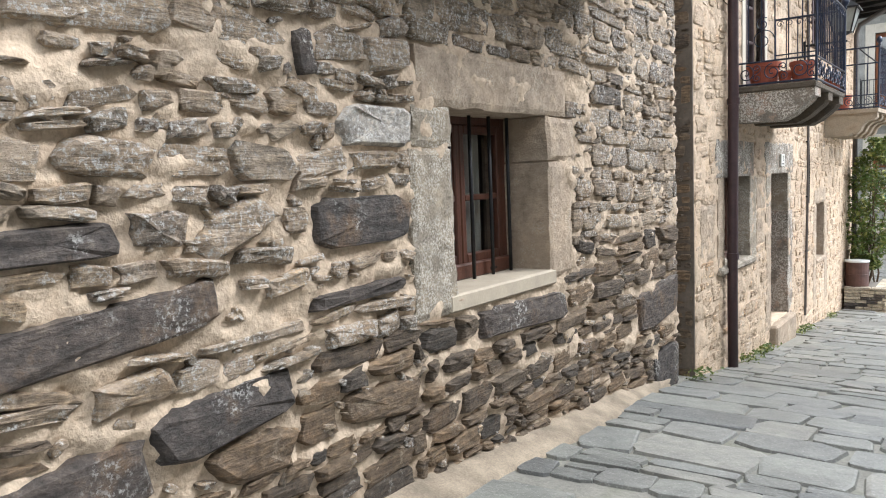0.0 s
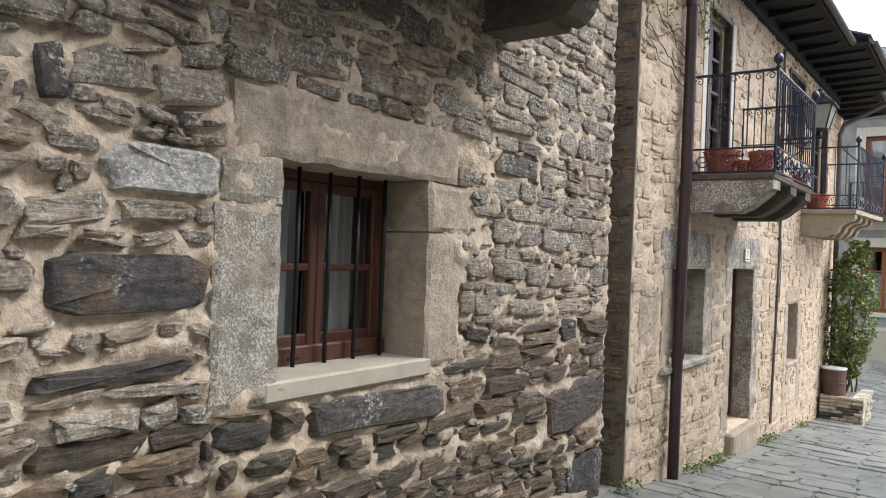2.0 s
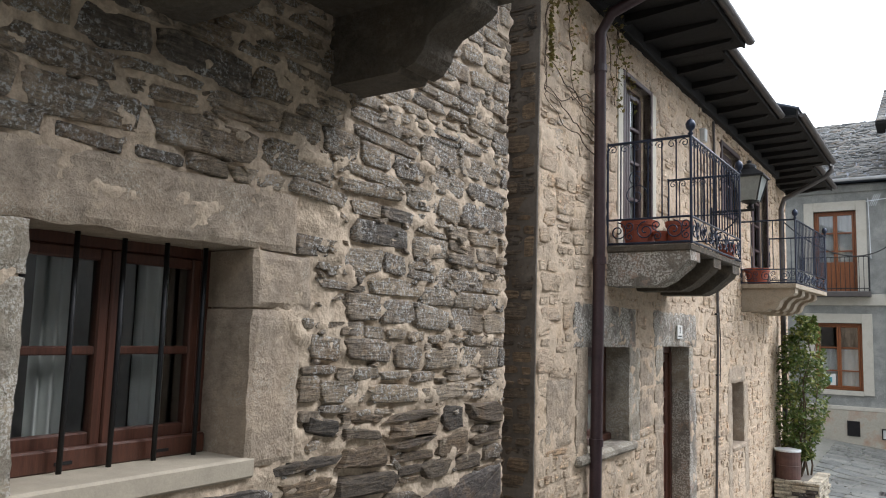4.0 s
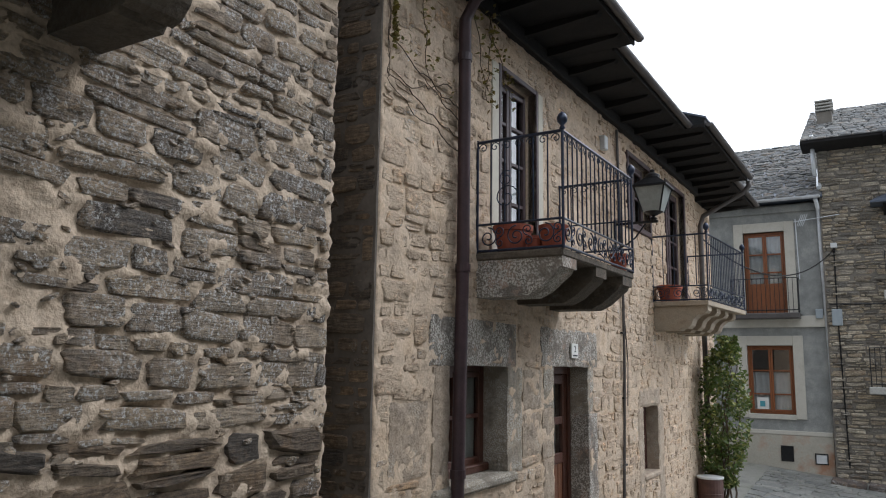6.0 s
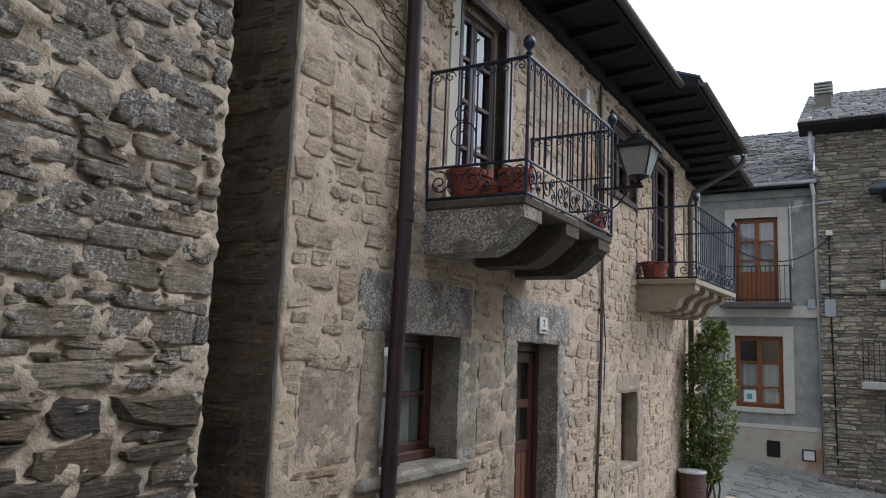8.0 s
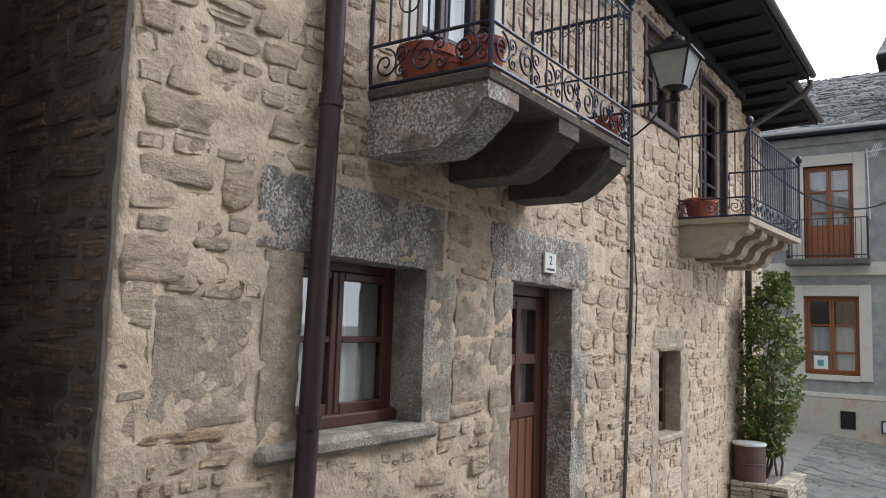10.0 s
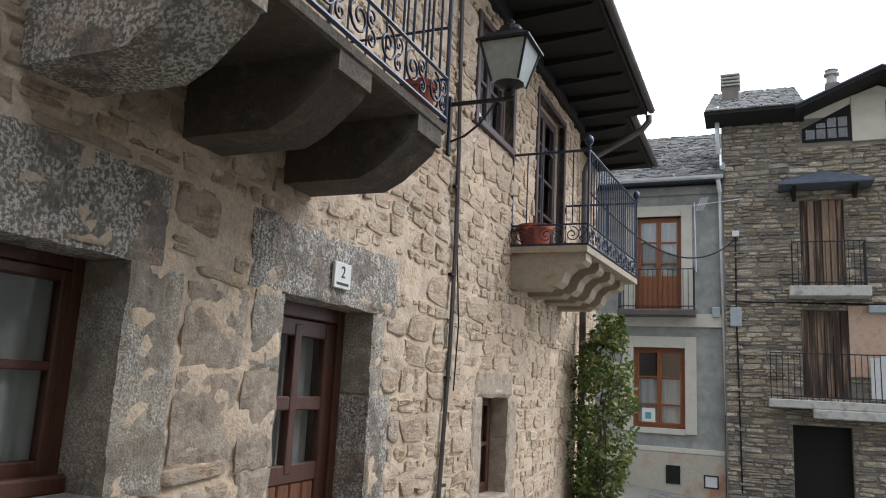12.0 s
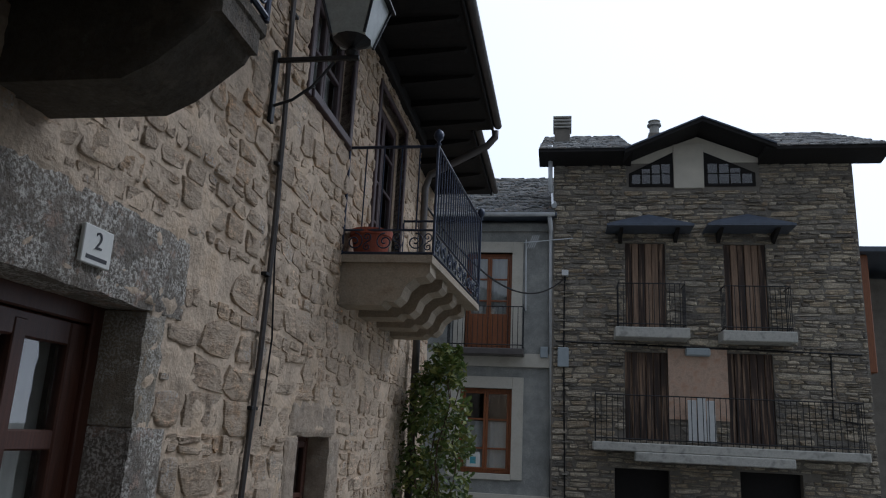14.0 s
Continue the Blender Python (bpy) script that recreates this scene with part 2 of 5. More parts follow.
tan_plaster = plain("tan_balcony_plaster", (0.35, 0.29, 0.215), 0.9, var=0.3, scale=4, fine=50, relief=0.006, second=(0.25, 0.19, 0.13))
shutter_mat = plain("weathered_brown_shutter", (0.048, 0.028, 0.019), 0.7, var=0.6, scale=2.2, fine=14, relief=0.003, stretch=(9, 9, 0.35), second=(0.33, 0.22, 0.14))
roof_slate = rubble_material("roof_slate", True, [(0.15, 0.16, 0.165), (0.2, 0.205, 0.2), (0.11, 0.115, 0.12), (0.24, 0.24, 0.225)], -0.05, grain=(6, 6, 20))
awning_slate = plain("blue_slate_sheet", (0.075, 0.09, 0.12), 0.5, var=0.2, scale=8, fine=40, relief=0.003)
concrete = plain("pale_concrete_slab", (0.44, 0.43, 0.39), 0.9, var=0.2, scale=5, fine=40, relief=0.004, second=(0.2, 0.2, 0.18))
dark_room = plain("dim_interior_plaster", (0.16, 0.14, 0.12), 0.9, var=0.1)
barrel_mat = plain("rusty_brown_drum", (0.085, 0.04, 0.03), 0.6, 0.1, var=0.3, scale=6, fine=50, relief=0.001)
bark = plain("vine_bark", (0.10, 0.07, 0.045), 0.9, var=0.3, scale=20, fine=90, relief=0.002)
plastic_white = plain("white_plastic", (0.62, 0.63, 0.62), 0.5, var=0.06)
box_grey = plain("grey_meter_box", (0.32, 0.36, 0.38), 0.5, var=0.08)


def paving_material(name, joined):
    m, n, l, b = nodes_of(name)
    base = ramp(n, l, pick(n, l, joined), (0.1, (0.17, 0.175, 0.165)), (0.35, (0.23, 0.235, 0.215)), (0.6, (0.19, 0.195, 0.188)), (0.8, (0.28, 0.275, 0.245)), (0.95, (0.145, 0.15, 0.148)))
    g = tex(n, l, "Noise", 7, 6, None, 0.7)
    col = blend(n, l, 0.8, base, ramp(n, l, g, (0.3, (0.55, 0.55, 0.56)), (0.7, (1.2, 1.18, 1.12))), "MULTIPLY")
    damp = tex(n, l, "Noise", 0.9, 4)
    col = blend(n, l, ramp(n, l, damp, (0.5, (0, 0, 0)), (0.68, (0.6, 0.6, 0.6))), col, (0.11, 0.11, 0.105))
    crust = tex(n, l, "Noise", 60, 5, None, 0.75)
    col = blend(n, l, ramp(n, l, crust, (0.54, (0, 0, 0)), (0.64, (0.55, 0.55, 0.55))), col, (0.40, 0.395, 0.36))
    l.new(col, b.inputs["Base Color"])
    l.new(ramp(n, l, damp, (0.4, (0.62,) * 3), (0.7, (0.35,) * 3)), b.inputs["Roughness"])
    bump(n, l, b, (g, 0.8, 0.012), (tex(n, l, "Noise", 40, 5, None, 0.7), 0.5, 0.004))
    return m


flag_mat, flag_join = paving_material("slate_flagstone", False), paving_material("slate_flagstone_rest", True)
joint_mat = plain("earth_joints", (0.23, 0.222, 0.192), 0.95, var=0.3, scale=2, fine=40, relief=0.01, second=(0.13, 0.135, 0.095))


def glass_material():
    m, n, l, b = nodes_of("window_glass")
    n.remove(b)
    gl, tr, fr, mx = n.new("ShaderNodeBsdfGlossy"), n.new("ShaderNodeBsdfTransparent"), n.new("ShaderNodeFresnel"), n.new("ShaderNodeMixShader")
    gl.inputs["Roughness"].default_value = 0.02
    tr.inputs[0].default_value = (0.9, 0.93, 0.92, 1)
    fr.inputs["IOR"].default_value = 2.3
    l.new(fr.outputs[0], mx.inputs[0])
    l.new(tr.outputs[0], mx.inputs[1])
    l.new(gl.outputs[0], mx.inputs[2])
    l.new(mx.outputs[0], n["Material Output"].inputs[0])
    return m


glass = glass_material()
lantern_glass = plain("frosted_lantern_glass", (0.30, 0.32, 0.30), 0.35, var=0.15, scale=12, fine=60, relief=0.0005)


def leaf_material(name, cols):
    m, n, l, b = nodes_of(name)
    col = ramp(n, l, pick(n, l, True), *[((i + 0.5) / len(cols), c) for i, c in enumerate(cols)])
    l.new(col, b.inputs["Base Color"])
    b.inputs["Roughness"].default_value = 0.5
    tl = n.new("ShaderNodeBsdfTranslucent")
    l.new(col, tl.inputs[0])
    mx = n.new("ShaderNodeMixShader")
    mx.inputs[0].default_value = 0.25
    l.new(b.outputs[0], mx.inputs[1])
    l.new(tl.outputs[0], mx.inputs[2])
    l.new(mx.outputs[0], n["Material Output"].inputs[0])
    return m


leaf_mat = leaf_material("ivy_leaf", [(0.08, 0.13, 0.03), (0.14, 0.18, 0.04), (0.055, 0.09, 0.022), (0.26, 0.27, 0.07)])
leaf_yellow = leaf_material("yellowed_creeper_leaf", [(0.25, 0.2, 0.04), (0.13, 0.13, 0.03), (0.2, 0.14, 0.04)])


# ---- mesh helpers ----
class Shape:
    """Collects vertices and faces of one mesh, in world metres."""

    def __init__(self):
        self.v, self.f = [], []

    def add(self, verts, faces):
        o = len(self.v)
        self.v += [tuple(p) for p in verts]
        self.f += [tuple(o + i for i in f) for f in faces]
        return self

    def box(self, at, u0, u1, v0, v1, d0, d1, c=0.0):
        """A box between the given bounds on the plane 'at'; c bevels its edges."""
        if c <= 0:
            p = [at(u, v, d) for d in (d0, d1) for v in (v0, v1) for u in (u0, u1)]
            return self.add(p, [(4, 5, 7, 6), (0, 2, 3, 1), (0, 1, 5, 4), (2, 6, 7, 3), (0, 4, 6, 2), (1, 3, 7, 5)])
        lo, hi = (u0, v0, d0), (u1, v1, d1)
        c = min(c, *(0.45 * (hi[i] - lo[i]) for i in range(3)))
        bm = bmesh.new()
        bmesh.ops.create_cube(bm, size=1)
        for p in bm.verts:
            p.co = Vector([(lo[i] + hi[i]) / 2 + p.co[i] * (hi[i] - lo[i]) for i in range(3)])
        bmesh.ops.bevel(bm, geom=bm.edges[:], offset=c, segments=1, affect="EDGES")
        bm.verts.index_update()
        self.add([at(*p.co) for p in bm.verts], [[q.index for q in f.verts] for f in bm.faces])
        bm.free()
        return self

    def prism(self, at, outline, e0, e1, axis):
        """Extrudes an outline; axis 'u': outline is (d, v) swept from u=e0 to e1; axis 'd': outline is (u, v)."""
        k = len(outline)
        if axis == "u":
            p = [at(e, b, a) for e in (e0, e1) for a, b in outline]
        elif axis == "v":
            p = [at(a, e, b) for e in (e0, e1) for a, b in outline]
        else:
            p = [at(a, b, e) for e in (e0, e1) for a, b in outline]
        return self.add(p, [tuple(range(k)), tuple(range(2 * k - 1, k - 1, -1))] + [(i, i + k, (i + 1) % k + k, (i + 1) % k) for i in range(k)])

    def tube(self, pts, r, sides=6, r1=None):
        pts = [Vector(p) for p in pts]
        r1 = r if r1 is None else r1
        ring = []
        for i, p in enumerate(pts):
            t = (pts[min(i + 1, len(pts) - 1)] - pts[max(i - 1, 0)]).normalized()
            a = t.orthogonal() if i == 0 else (a - t * a.dot(t))
            a = a.normalized()
            b = t.cross(a)
            rr = r + (r1 - r) * i / max(1, len(pts) - 1)
            ring.append([p + (a * math.cos(2 * math.pi * k / sides) + b * math.sin(2 * math.pi * k / sides)) * rr for k in range(sides)])
        v = [q for g in ring for q in g]
        f = [(i * sides + k, i * sides + (k + 1) % sides, (i + 1) * sides + (k + 1) % sides, (i + 1) * sides + k) for i in range(len(pts) - 1) for k in range(sides)]
        f += [tuple(range(sides - 1, -1, -1)), tuple((len(pts) - 1) * sides + k for k in range(sides))]
        return self.add(v, f)

    def lathe(self, centre, profile, sides=20, turn=0.0):
        """Turns (radius, height) pairs round the upright axis."""
        c = Vector(centre)
        v = [c + Vector((r * math.cos(2 * math.pi * k / sides + turn), r * math.sin(2 * math.pi * k / sides + turn), z)) for r, z in profile for k in range(sides)]
        f = [(i * sides + k, i * sides + (k + 1) % sides, (i + 1) * sides + (k + 1) % sides, (i + 1) * sides + k) for i in range(len(profile) - 1) for k in range(sides)]
        f += [tuple(range(sides - 1, -1, -1)), tuple((len(profile) - 1) * sides + k for k in range(sides))]
        return self.add(v, f)


BASE = {}


def mesh_of(name, shape, material, base=(0, 0, 0), smooth=False):
    me = bpy.data.meshes.new(name)
    bx, by, bz = base
    me.from_pydata([(x - bx, y - by, z - bz) for x, y, z in shape.v], [], shape.f)
    me.materials.append(material)
    bm = bmesh.new()
    bm.from_mesh(me)
    bmesh.ops.recalc_face_normals(bm, faces=bm.faces[:])
    bm.to_mesh(me)
    bm.free()
    if smooth:
        me.polygons.foreach_set("use_smooth", [True] * len(me.polygons))
    return me


def thing(name, base, label, category, group="", kind=""):
    """A top-level Empty at the base of a thing."""
    ob = new(name)
    ob.location = base
    ob.empty_display_size = 0.1
    BASE[ob.name] = tuple(base)
    return tagged(ob, label, category, group, kind)


def part(name, shape, material, parent, label="", smooth=False):
    base = BASE[parent.name]
    ob = new(name, mesh_of(name, shape, material, base, smooth))
    ob.parent = parent
    BASE[ob.name] = base
    return tagged(ob, label)


def solo(name, shape, material, label, category, kind="", group="", smooth=False):
    """A thing that is one mesh."""
    ob = new(name, mesh_of(name, shape, material, (0, 0, 0), smooth))
    BASE[ob.name] = (0, 0, 0)
    return tagged(ob, label, category, group, kind)


def pane(at, u0, u1, v0, v1, d, parent):
    ob = quick("pane", [at(u0, v0, d), at(u1, v0, d), at(u1, v1, d), at(u0, v1, d)], [(0, 1, 2, 3)], glass, parent)
    ob.visible_shadow = False
    return tagged(ob, "clear glass pane")


WALL = -2.35
SIDE_Y = 7.89
FAR_Y = 27.19
BIG_Y = 27.0


def on_wall(u, v, d):
    return (WALL + d, u, v)


def on_far(u, v, d):
    return (u, FAR_Y - d, v)


def on_big(u, v, d):
    return (u, BIG_Y - d, v)


def on_side(u, v, d):
    return (u, SIDE_Y - 0.03 - d, v)


STREET = ((-14, 0.75), (0, 0.12), (3.4, -0.11), (5.9, -0.31), (7.9, -0.60), (9.3, -0.80), (12, -1.03), (18.5, -1.60), (22, -1.62), (27, -1.38), (60, -1.3))


def ground_z(x, y):
    z = float(np.interp(y, [a for a, _ in STREET], [b for _, b in STREET]))
    far = min(1, max(0, (y - 16) / 8))
    return z - far * 0.10 * min(6, max(-1.5, x + 1.5))


def on_ground(u, v, d):
    return (u, v, ground_z(u, v) + d)


def nz(x, y, s=0.0):
    return noise.noise(Vector((x, y, s)))


def rubble(rng, u0, u1, v0, v1, h, ratio, gap, holes=(), heroes=(), wave=0.06, skip=0.0, chaos=None):
    """Rows of uneven stones: centre, half width, half height, tilt. Trims stones that meet a hole."""
    out = []
    holes = list(holes) + [(a - 0.012, b + 0.012, c - 0.012, d + 0.012) for a, b, c, d in heroes]
    v = v0
    while v < v1:
        hh = h[0] + (h[1] - h[0]) * rng.random() ** 1.5
        u = u0 - rng.uniform(0, 0.2)
        while u < u1:
            w = hh * rng.uniform(*ratio)
            rows = [(v, v + hh)]
            if rng.random() < 0.18:
                m = v + hh * rng.uniform(0.35, 0.65)
                rows = [(v, m), (m, v + hh)]
            for a, b in rows:
                cu = u + w / 2
                off = wave * nz(cu * 0.45, v * 0.5, 3.3) * 2 + rng.uniform(-0.012, 0.012)
                r = [max(u, u0), min(u + w, u1), max(a + off, v0), min(b + off, v1)]
                for p0, p1, q0, q1 in holes:
                    if r[0] < p1 and r[1] > p0 and r[2] < q1 and r[3] > q0:
                        cuts = [(p1 - r[0], 0, p1), (r[1] - p0, 1, p0), (q1 - r[2], 2, q1), (r[3] - q0, 3, q0)]
                        _, i, val = min(cuts)
                        r[i] = val
                if r[1] - r[0] > 0.06 and r[3] - r[2] > 0.028:
                    slope = wave * 1.1 * (nz(cu * 0.45 + 0.1, v * 0.5, 3.3) - nz(cu * 0.45 - 0.1, v * 0.5, 3.3)) / 0.4
                    g = gap * rng.uniform(0.0, 1.9)
                    s = ((r[0] + r[1]) / 2, (r[2] + r[3]) / 2, (r[1] - r[0] - g) / 2, (r[3] - r[2] - g) / 2, slope + rng.uniform(-0.06, 0.06) + (rng.gauss(0, chaos(cu)) if chaos else 0))
                    if s[2] > 0.02 and s[3] > 0.01 and rng.random() >= skip:
                        out.append(s)
            u += w
        v += hh
    return out


def stone_shape(rng, at, s, proud, sides=9, square=0.45, rough=0.09, sink=0.045, flat=0.74, edge=0.95):
    """One uneven stone with a broken edge and a chipped face."""
    cu, cv, a, b, tilt = s
    ct, st = math.cos(tilt), math.sin(tilt)
    ph = rng.uniform(0, 1)
    outline = []
    for k in range(sides):
        t = 2 * math.pi * (k + ph) / sides + rng.uniform(-0.3, 0.3)
        c, q = math.cos(t), math.sin(t)
        j = 1 + rng.uniform(-rough, rough)
        outline.append((a * j * math.copysign(abs(c) ** square, c), b * j * math.copysign(abs(q) ** square, q)))
    lean_u, lean_v = rng.uniform(-0.3, 0.3) * proud, rng.uniform(-0.3, 0.3) * proud
    rings = []
    for scale, d in ((1.05, -sink), (edge, 0.5 * proud), (flat, proud)):
        ring = []
        for x, y in outline:
            x, y = x * scale, y * (scale if scale > 0.9 else scale * 0.95)
            dd = d + (0 if d == -sink else lean_u * x / a + lean_v * y / b + rng.uniform(-0.4, 0.4) * max(proud, 0.008))
            ring.append(at(cu + x * ct - y * st, cv + x * st + y * ct, dd))
        rings.append(ring)
    v = [p for r in rings for p in r] + [at(cu + rng.uniform(-0.2, 0.2) * a, cv + rng.uniform(-0.2, 0.2) * b, proud * rng.uniform(0.9, 1.25))]
    n = sides
    f = [(i * n + k, i * n + (k + 1) % n, (i + 1) * n + (k + 1) % n, (i + 1) * n + k) for i in range(2) for k in range(n)]
    f += [(2 * n + k, 2 * n + (k + 1) % n, 3 * n) for k in range(n)]
    return v, f


def lay(name, rng, at, stones, parent, mat_one, mat_rest, proud, near, count=300, label="", smooth=False, **kw):
    """Stones as single pieces where the street passes nearest, and the rest in one mesh."""
    stones = sorted(stones, key=lambda s: (s[0] - near[0]) ** 2 + (s[1] - near[1]) ** 2)
    for s in stones[:count]:
        v, f = stone_shape(rng, at, s, rng.uniform(*proud), **kw)
        quick(name, v, f, mat_one, parent, smooth)
    rest = Shape()
    for s in stones[count:]:
        rest.add(*stone_shape(rng, at, s, rng.uniform(*proud), **kw))
    if rest.v:
        ob = quick(name + "_field", rest.v, rest.f, mat_rest, parent, smooth)
        tagged(ob, label, "", "", "stuff")


def quick(name, v, f, material, parent, smooth=False):
    me = bpy.data.meshes.new(name)
    bx, by, bz = BASE[parent.name]
    me.from_pydata([(x - bx, y - by, z - bz) for x, y, z in v], [], f)
    me.materials.append(material)
    if smooth:
        me.polygons.foreach_set("use_smooth", [True] * len(me.polygons))
    ob = new(name, me)
    ob.parent = parent
    BASE[ob.name] = BASE[parent.name]
    return ob


def wall_shape(at, u0, u1, v0, v1, thick, holes, step, rough, seed):
    """A wall with real openings: a dense uneven face, reveals and a back."""
    def lines(a, b, marks):
        marks = sorted({a, b, *[m for m in marks if a < m < b]})
        out = []
        for p, q in zip(marks, marks[1:]):
            k = max(1, round((q - p) / step))
            out += [p + (q - p) * i / k for i in range(k)]
        return out + [b]
    us = lines(u0, u1, [x for h in holes for x in h[:2]])
    vs = lines(v0, v1, [x for h in holes for x in h[2:]])
    inside = lambda u, v: any(h[0] < u < h[1] and h[2] < v < h[3] for h in holes)
    idx, sh = {}, Shape()
    def vert(i, j, back):
        key = (i, j, back)
        if key not in idx:
            u, v = us[i], vs[j]
            d = -thick if back else rough * (-0.4 + nz(u * 3.1, v * 5.0, seed) + 0.9 * nz(u * 9, v * 13, seed + 5) + 0.6 * nz(u * 23, v * 27, seed + 9))
            idx[key] = len(sh.v)
            sh.v.append(at(u, v, d))
        return idx[key]
    solid = {(i, j) for i in range(len(us) - 1) for j in range(len(vs) - 1) if not inside((us[i] + us[i + 1]) / 2, (vs[j] + vs[j + 1]) / 2)}
    for i, j in solid:
        sh.f.append((vert(i, j, 0), vert(i + 1, j, 0), vert(i + 1, j + 1, 0), vert(i, j + 1, 0)))
        sh.f.append((vert(i, j, 1), vert(i, j + 1, 1), vert(i + 1, j + 1, 1), vert(i + 1, j, 1)))
        for di, dj, p, q in ((-1, 0, (0, 1), (0, 0)), (1, 0, (1, 0), (1, 1)), (0, -1, (0, 0), (1, 0)), (0, 1, (1, 1), (0, 1))):
            if (i + di, j + dj) not in solid:
                a, b = (i + p[0], j + p[1]), (i + q[0], j + q[1])
                sh.f.append((vert(*a, 0), vert(*a, 1), vert(*b, 1), vert(*b, 0)))
    return sh


# ---- ground ----
def ground_sheet():
    xs = sorted({*np.round(np.arange(-3, 8.01, 0.5), 2), -400, -120, -50, -25, -12, -6, 12, 20, 40, 120, 400})
    ys = sorted({*np.round(np.arange(-6, 30.01, 0.5), 2), -400, -120, -40, -14, 36, 45, 60, 120, 400})
    sh = Shape()
    for y in ys:
        for x in xs:
            sh.v.append((x, y, ground_z(x, y) - 0.018 + 0.008 * nz(x * 2, y * 2, 9)))
    w = len(xs)
    sh.f = [(j * w + i, j * w + i + 1, (j + 1) * w + i + 1, (j + 1) * w + i) for j in range(len(ys) - 1) for i in range(w - 1)]
    return solo("ground", sh, joint_mat, "earth and lichen joints under grey slate paving", "ground", "structure", smooth=True)


ground = ground_sheet()

# ---- near house: rubble wall with the barred window ----
def grow(h, g=0.03):
    return (h[0] - g, h[1] + g, h[2] - g, h[3] + g)


WIN_A = (3.60, 4.72, 0.90, 1.94)
A_DRESSED = [(3.30, 5.02, 1.94, 2.26), (3.22, 3.60, 0.80, 1.72), (3.25, 3.60, 1.72, 1.94), (4.72, 5.08, 0.84, 1.64), (4.72, 5.14, 1.64, 1.94), (3.56, 4.76, 0.80, 0.90)]
wall_1 = solo("wall_1", wall_shape(on_wall, -4.0, 7.35, -1.2, 6.4, 0.5, [grow(WIN_A)], 0.03, 0.036, 1.0), mortar1, "weathered rubble house wall with thick tan mortar joints", "wall", "structure", smooth=True)


def dressed(at, rect, material, parent, out=0.02, deep=0.30, bev=0.018, name="dressed_stone"):
    """A hewn block whose face and edges are slightly out of true."""
    u0, u1, v0, v1 = rect
    rr = random.Random(int(1000 * (u0 + v0)) % 9973)
    nu, nv = max(4, round((u1 - u0) / 0.035)), max(4, round((v1 - v0) / 0.035))
    sh, seed = Shape(), rr.uniform(0, 50)
    wob = lambda t: 0.012 * nz(t * 7, seed, 1.5) + 0.006 * nz(t * 23, seed, 4.5)
    for j in range(nv + 1):
        for i in range(nu + 1):
            fu, fv = i / nu, j / nv
            u, v = u0 + 0.004 + (u1 - u0 - 0.008) * fu, v0 + 0.004 + (v1 - v0 - 0.008) * fv
            e = min(u - u0, u1 - u, v - v0, v1 - v)
            worn = bev * max(0, 1 - e / 0.03) * (0.6 + 1.2 * abs(nz(u * 9, v * 9, seed)))
            u += wob(v) * (fu < 0.01 or fu > 0.99)
            v += wob(u + 7) * (fv < 0.01 or fv > 0.99)
            sh.v.append(at(u, v, out - worn + 0.010 * nz(u * 5, v * 5, seed) + 0.008 * nz(u * 16, v * 16, seed) + rr.uniform(-0.0015, 0.0015)))
    w = nu + 1
    sh.f = [(j * w + i, j * w + i + 1, (j + 1) * w + i + 1, (j + 1) * w + i) for j in range(nv) for i in range(nu)]
    rim = [i for i in range(nu)] + [j * w + nu for j in range(nv)] + [nv * w + i for i in range(nu, 0, -1)] + [j * w for j in range(nv, 0, -1)]
    back = len(sh.v)
    for i in rim:
        q, r = i % w, i // w
        sh.v.append(at(u0 + 0.004 + (u1 - u0 - 0.008) * q / nu, v0 + 0.004 + (v1 - v0 - 0.008) * r / nv, -deep))
    k = len(rim)
    sh.f += [(rim[a], back + a, back + (a + 1) % k, rim[(a + 1) % k]) for a in range(k)] + [tuple(range(back, back + k))]
    return part(name, sh, material, parent)


window_1 = thing("window_1", (WALL, 4.16, 0.80), "barred brown casement window in a dressed granite surround", "window", kind="structure")
dressed(on_wall, A_DRESSED[0], granite_warm, window_1, 0.008, 0.5, name="lintel")
for r, m in zip(A_DRESSED[1:5], (granite_grey, granite_grey, granite_warm, granite_warm)):
    dressed(on_wall, r, m, window_1, 0.010, 0.5, name="jamb_stone")
part("window_sill", Shape().box(on_wall, 3.52, 4.79, 0.80, 0.902, -0.45, 0.018, 0.012), smooth_sill, window_1, "smooth pale stone sill")


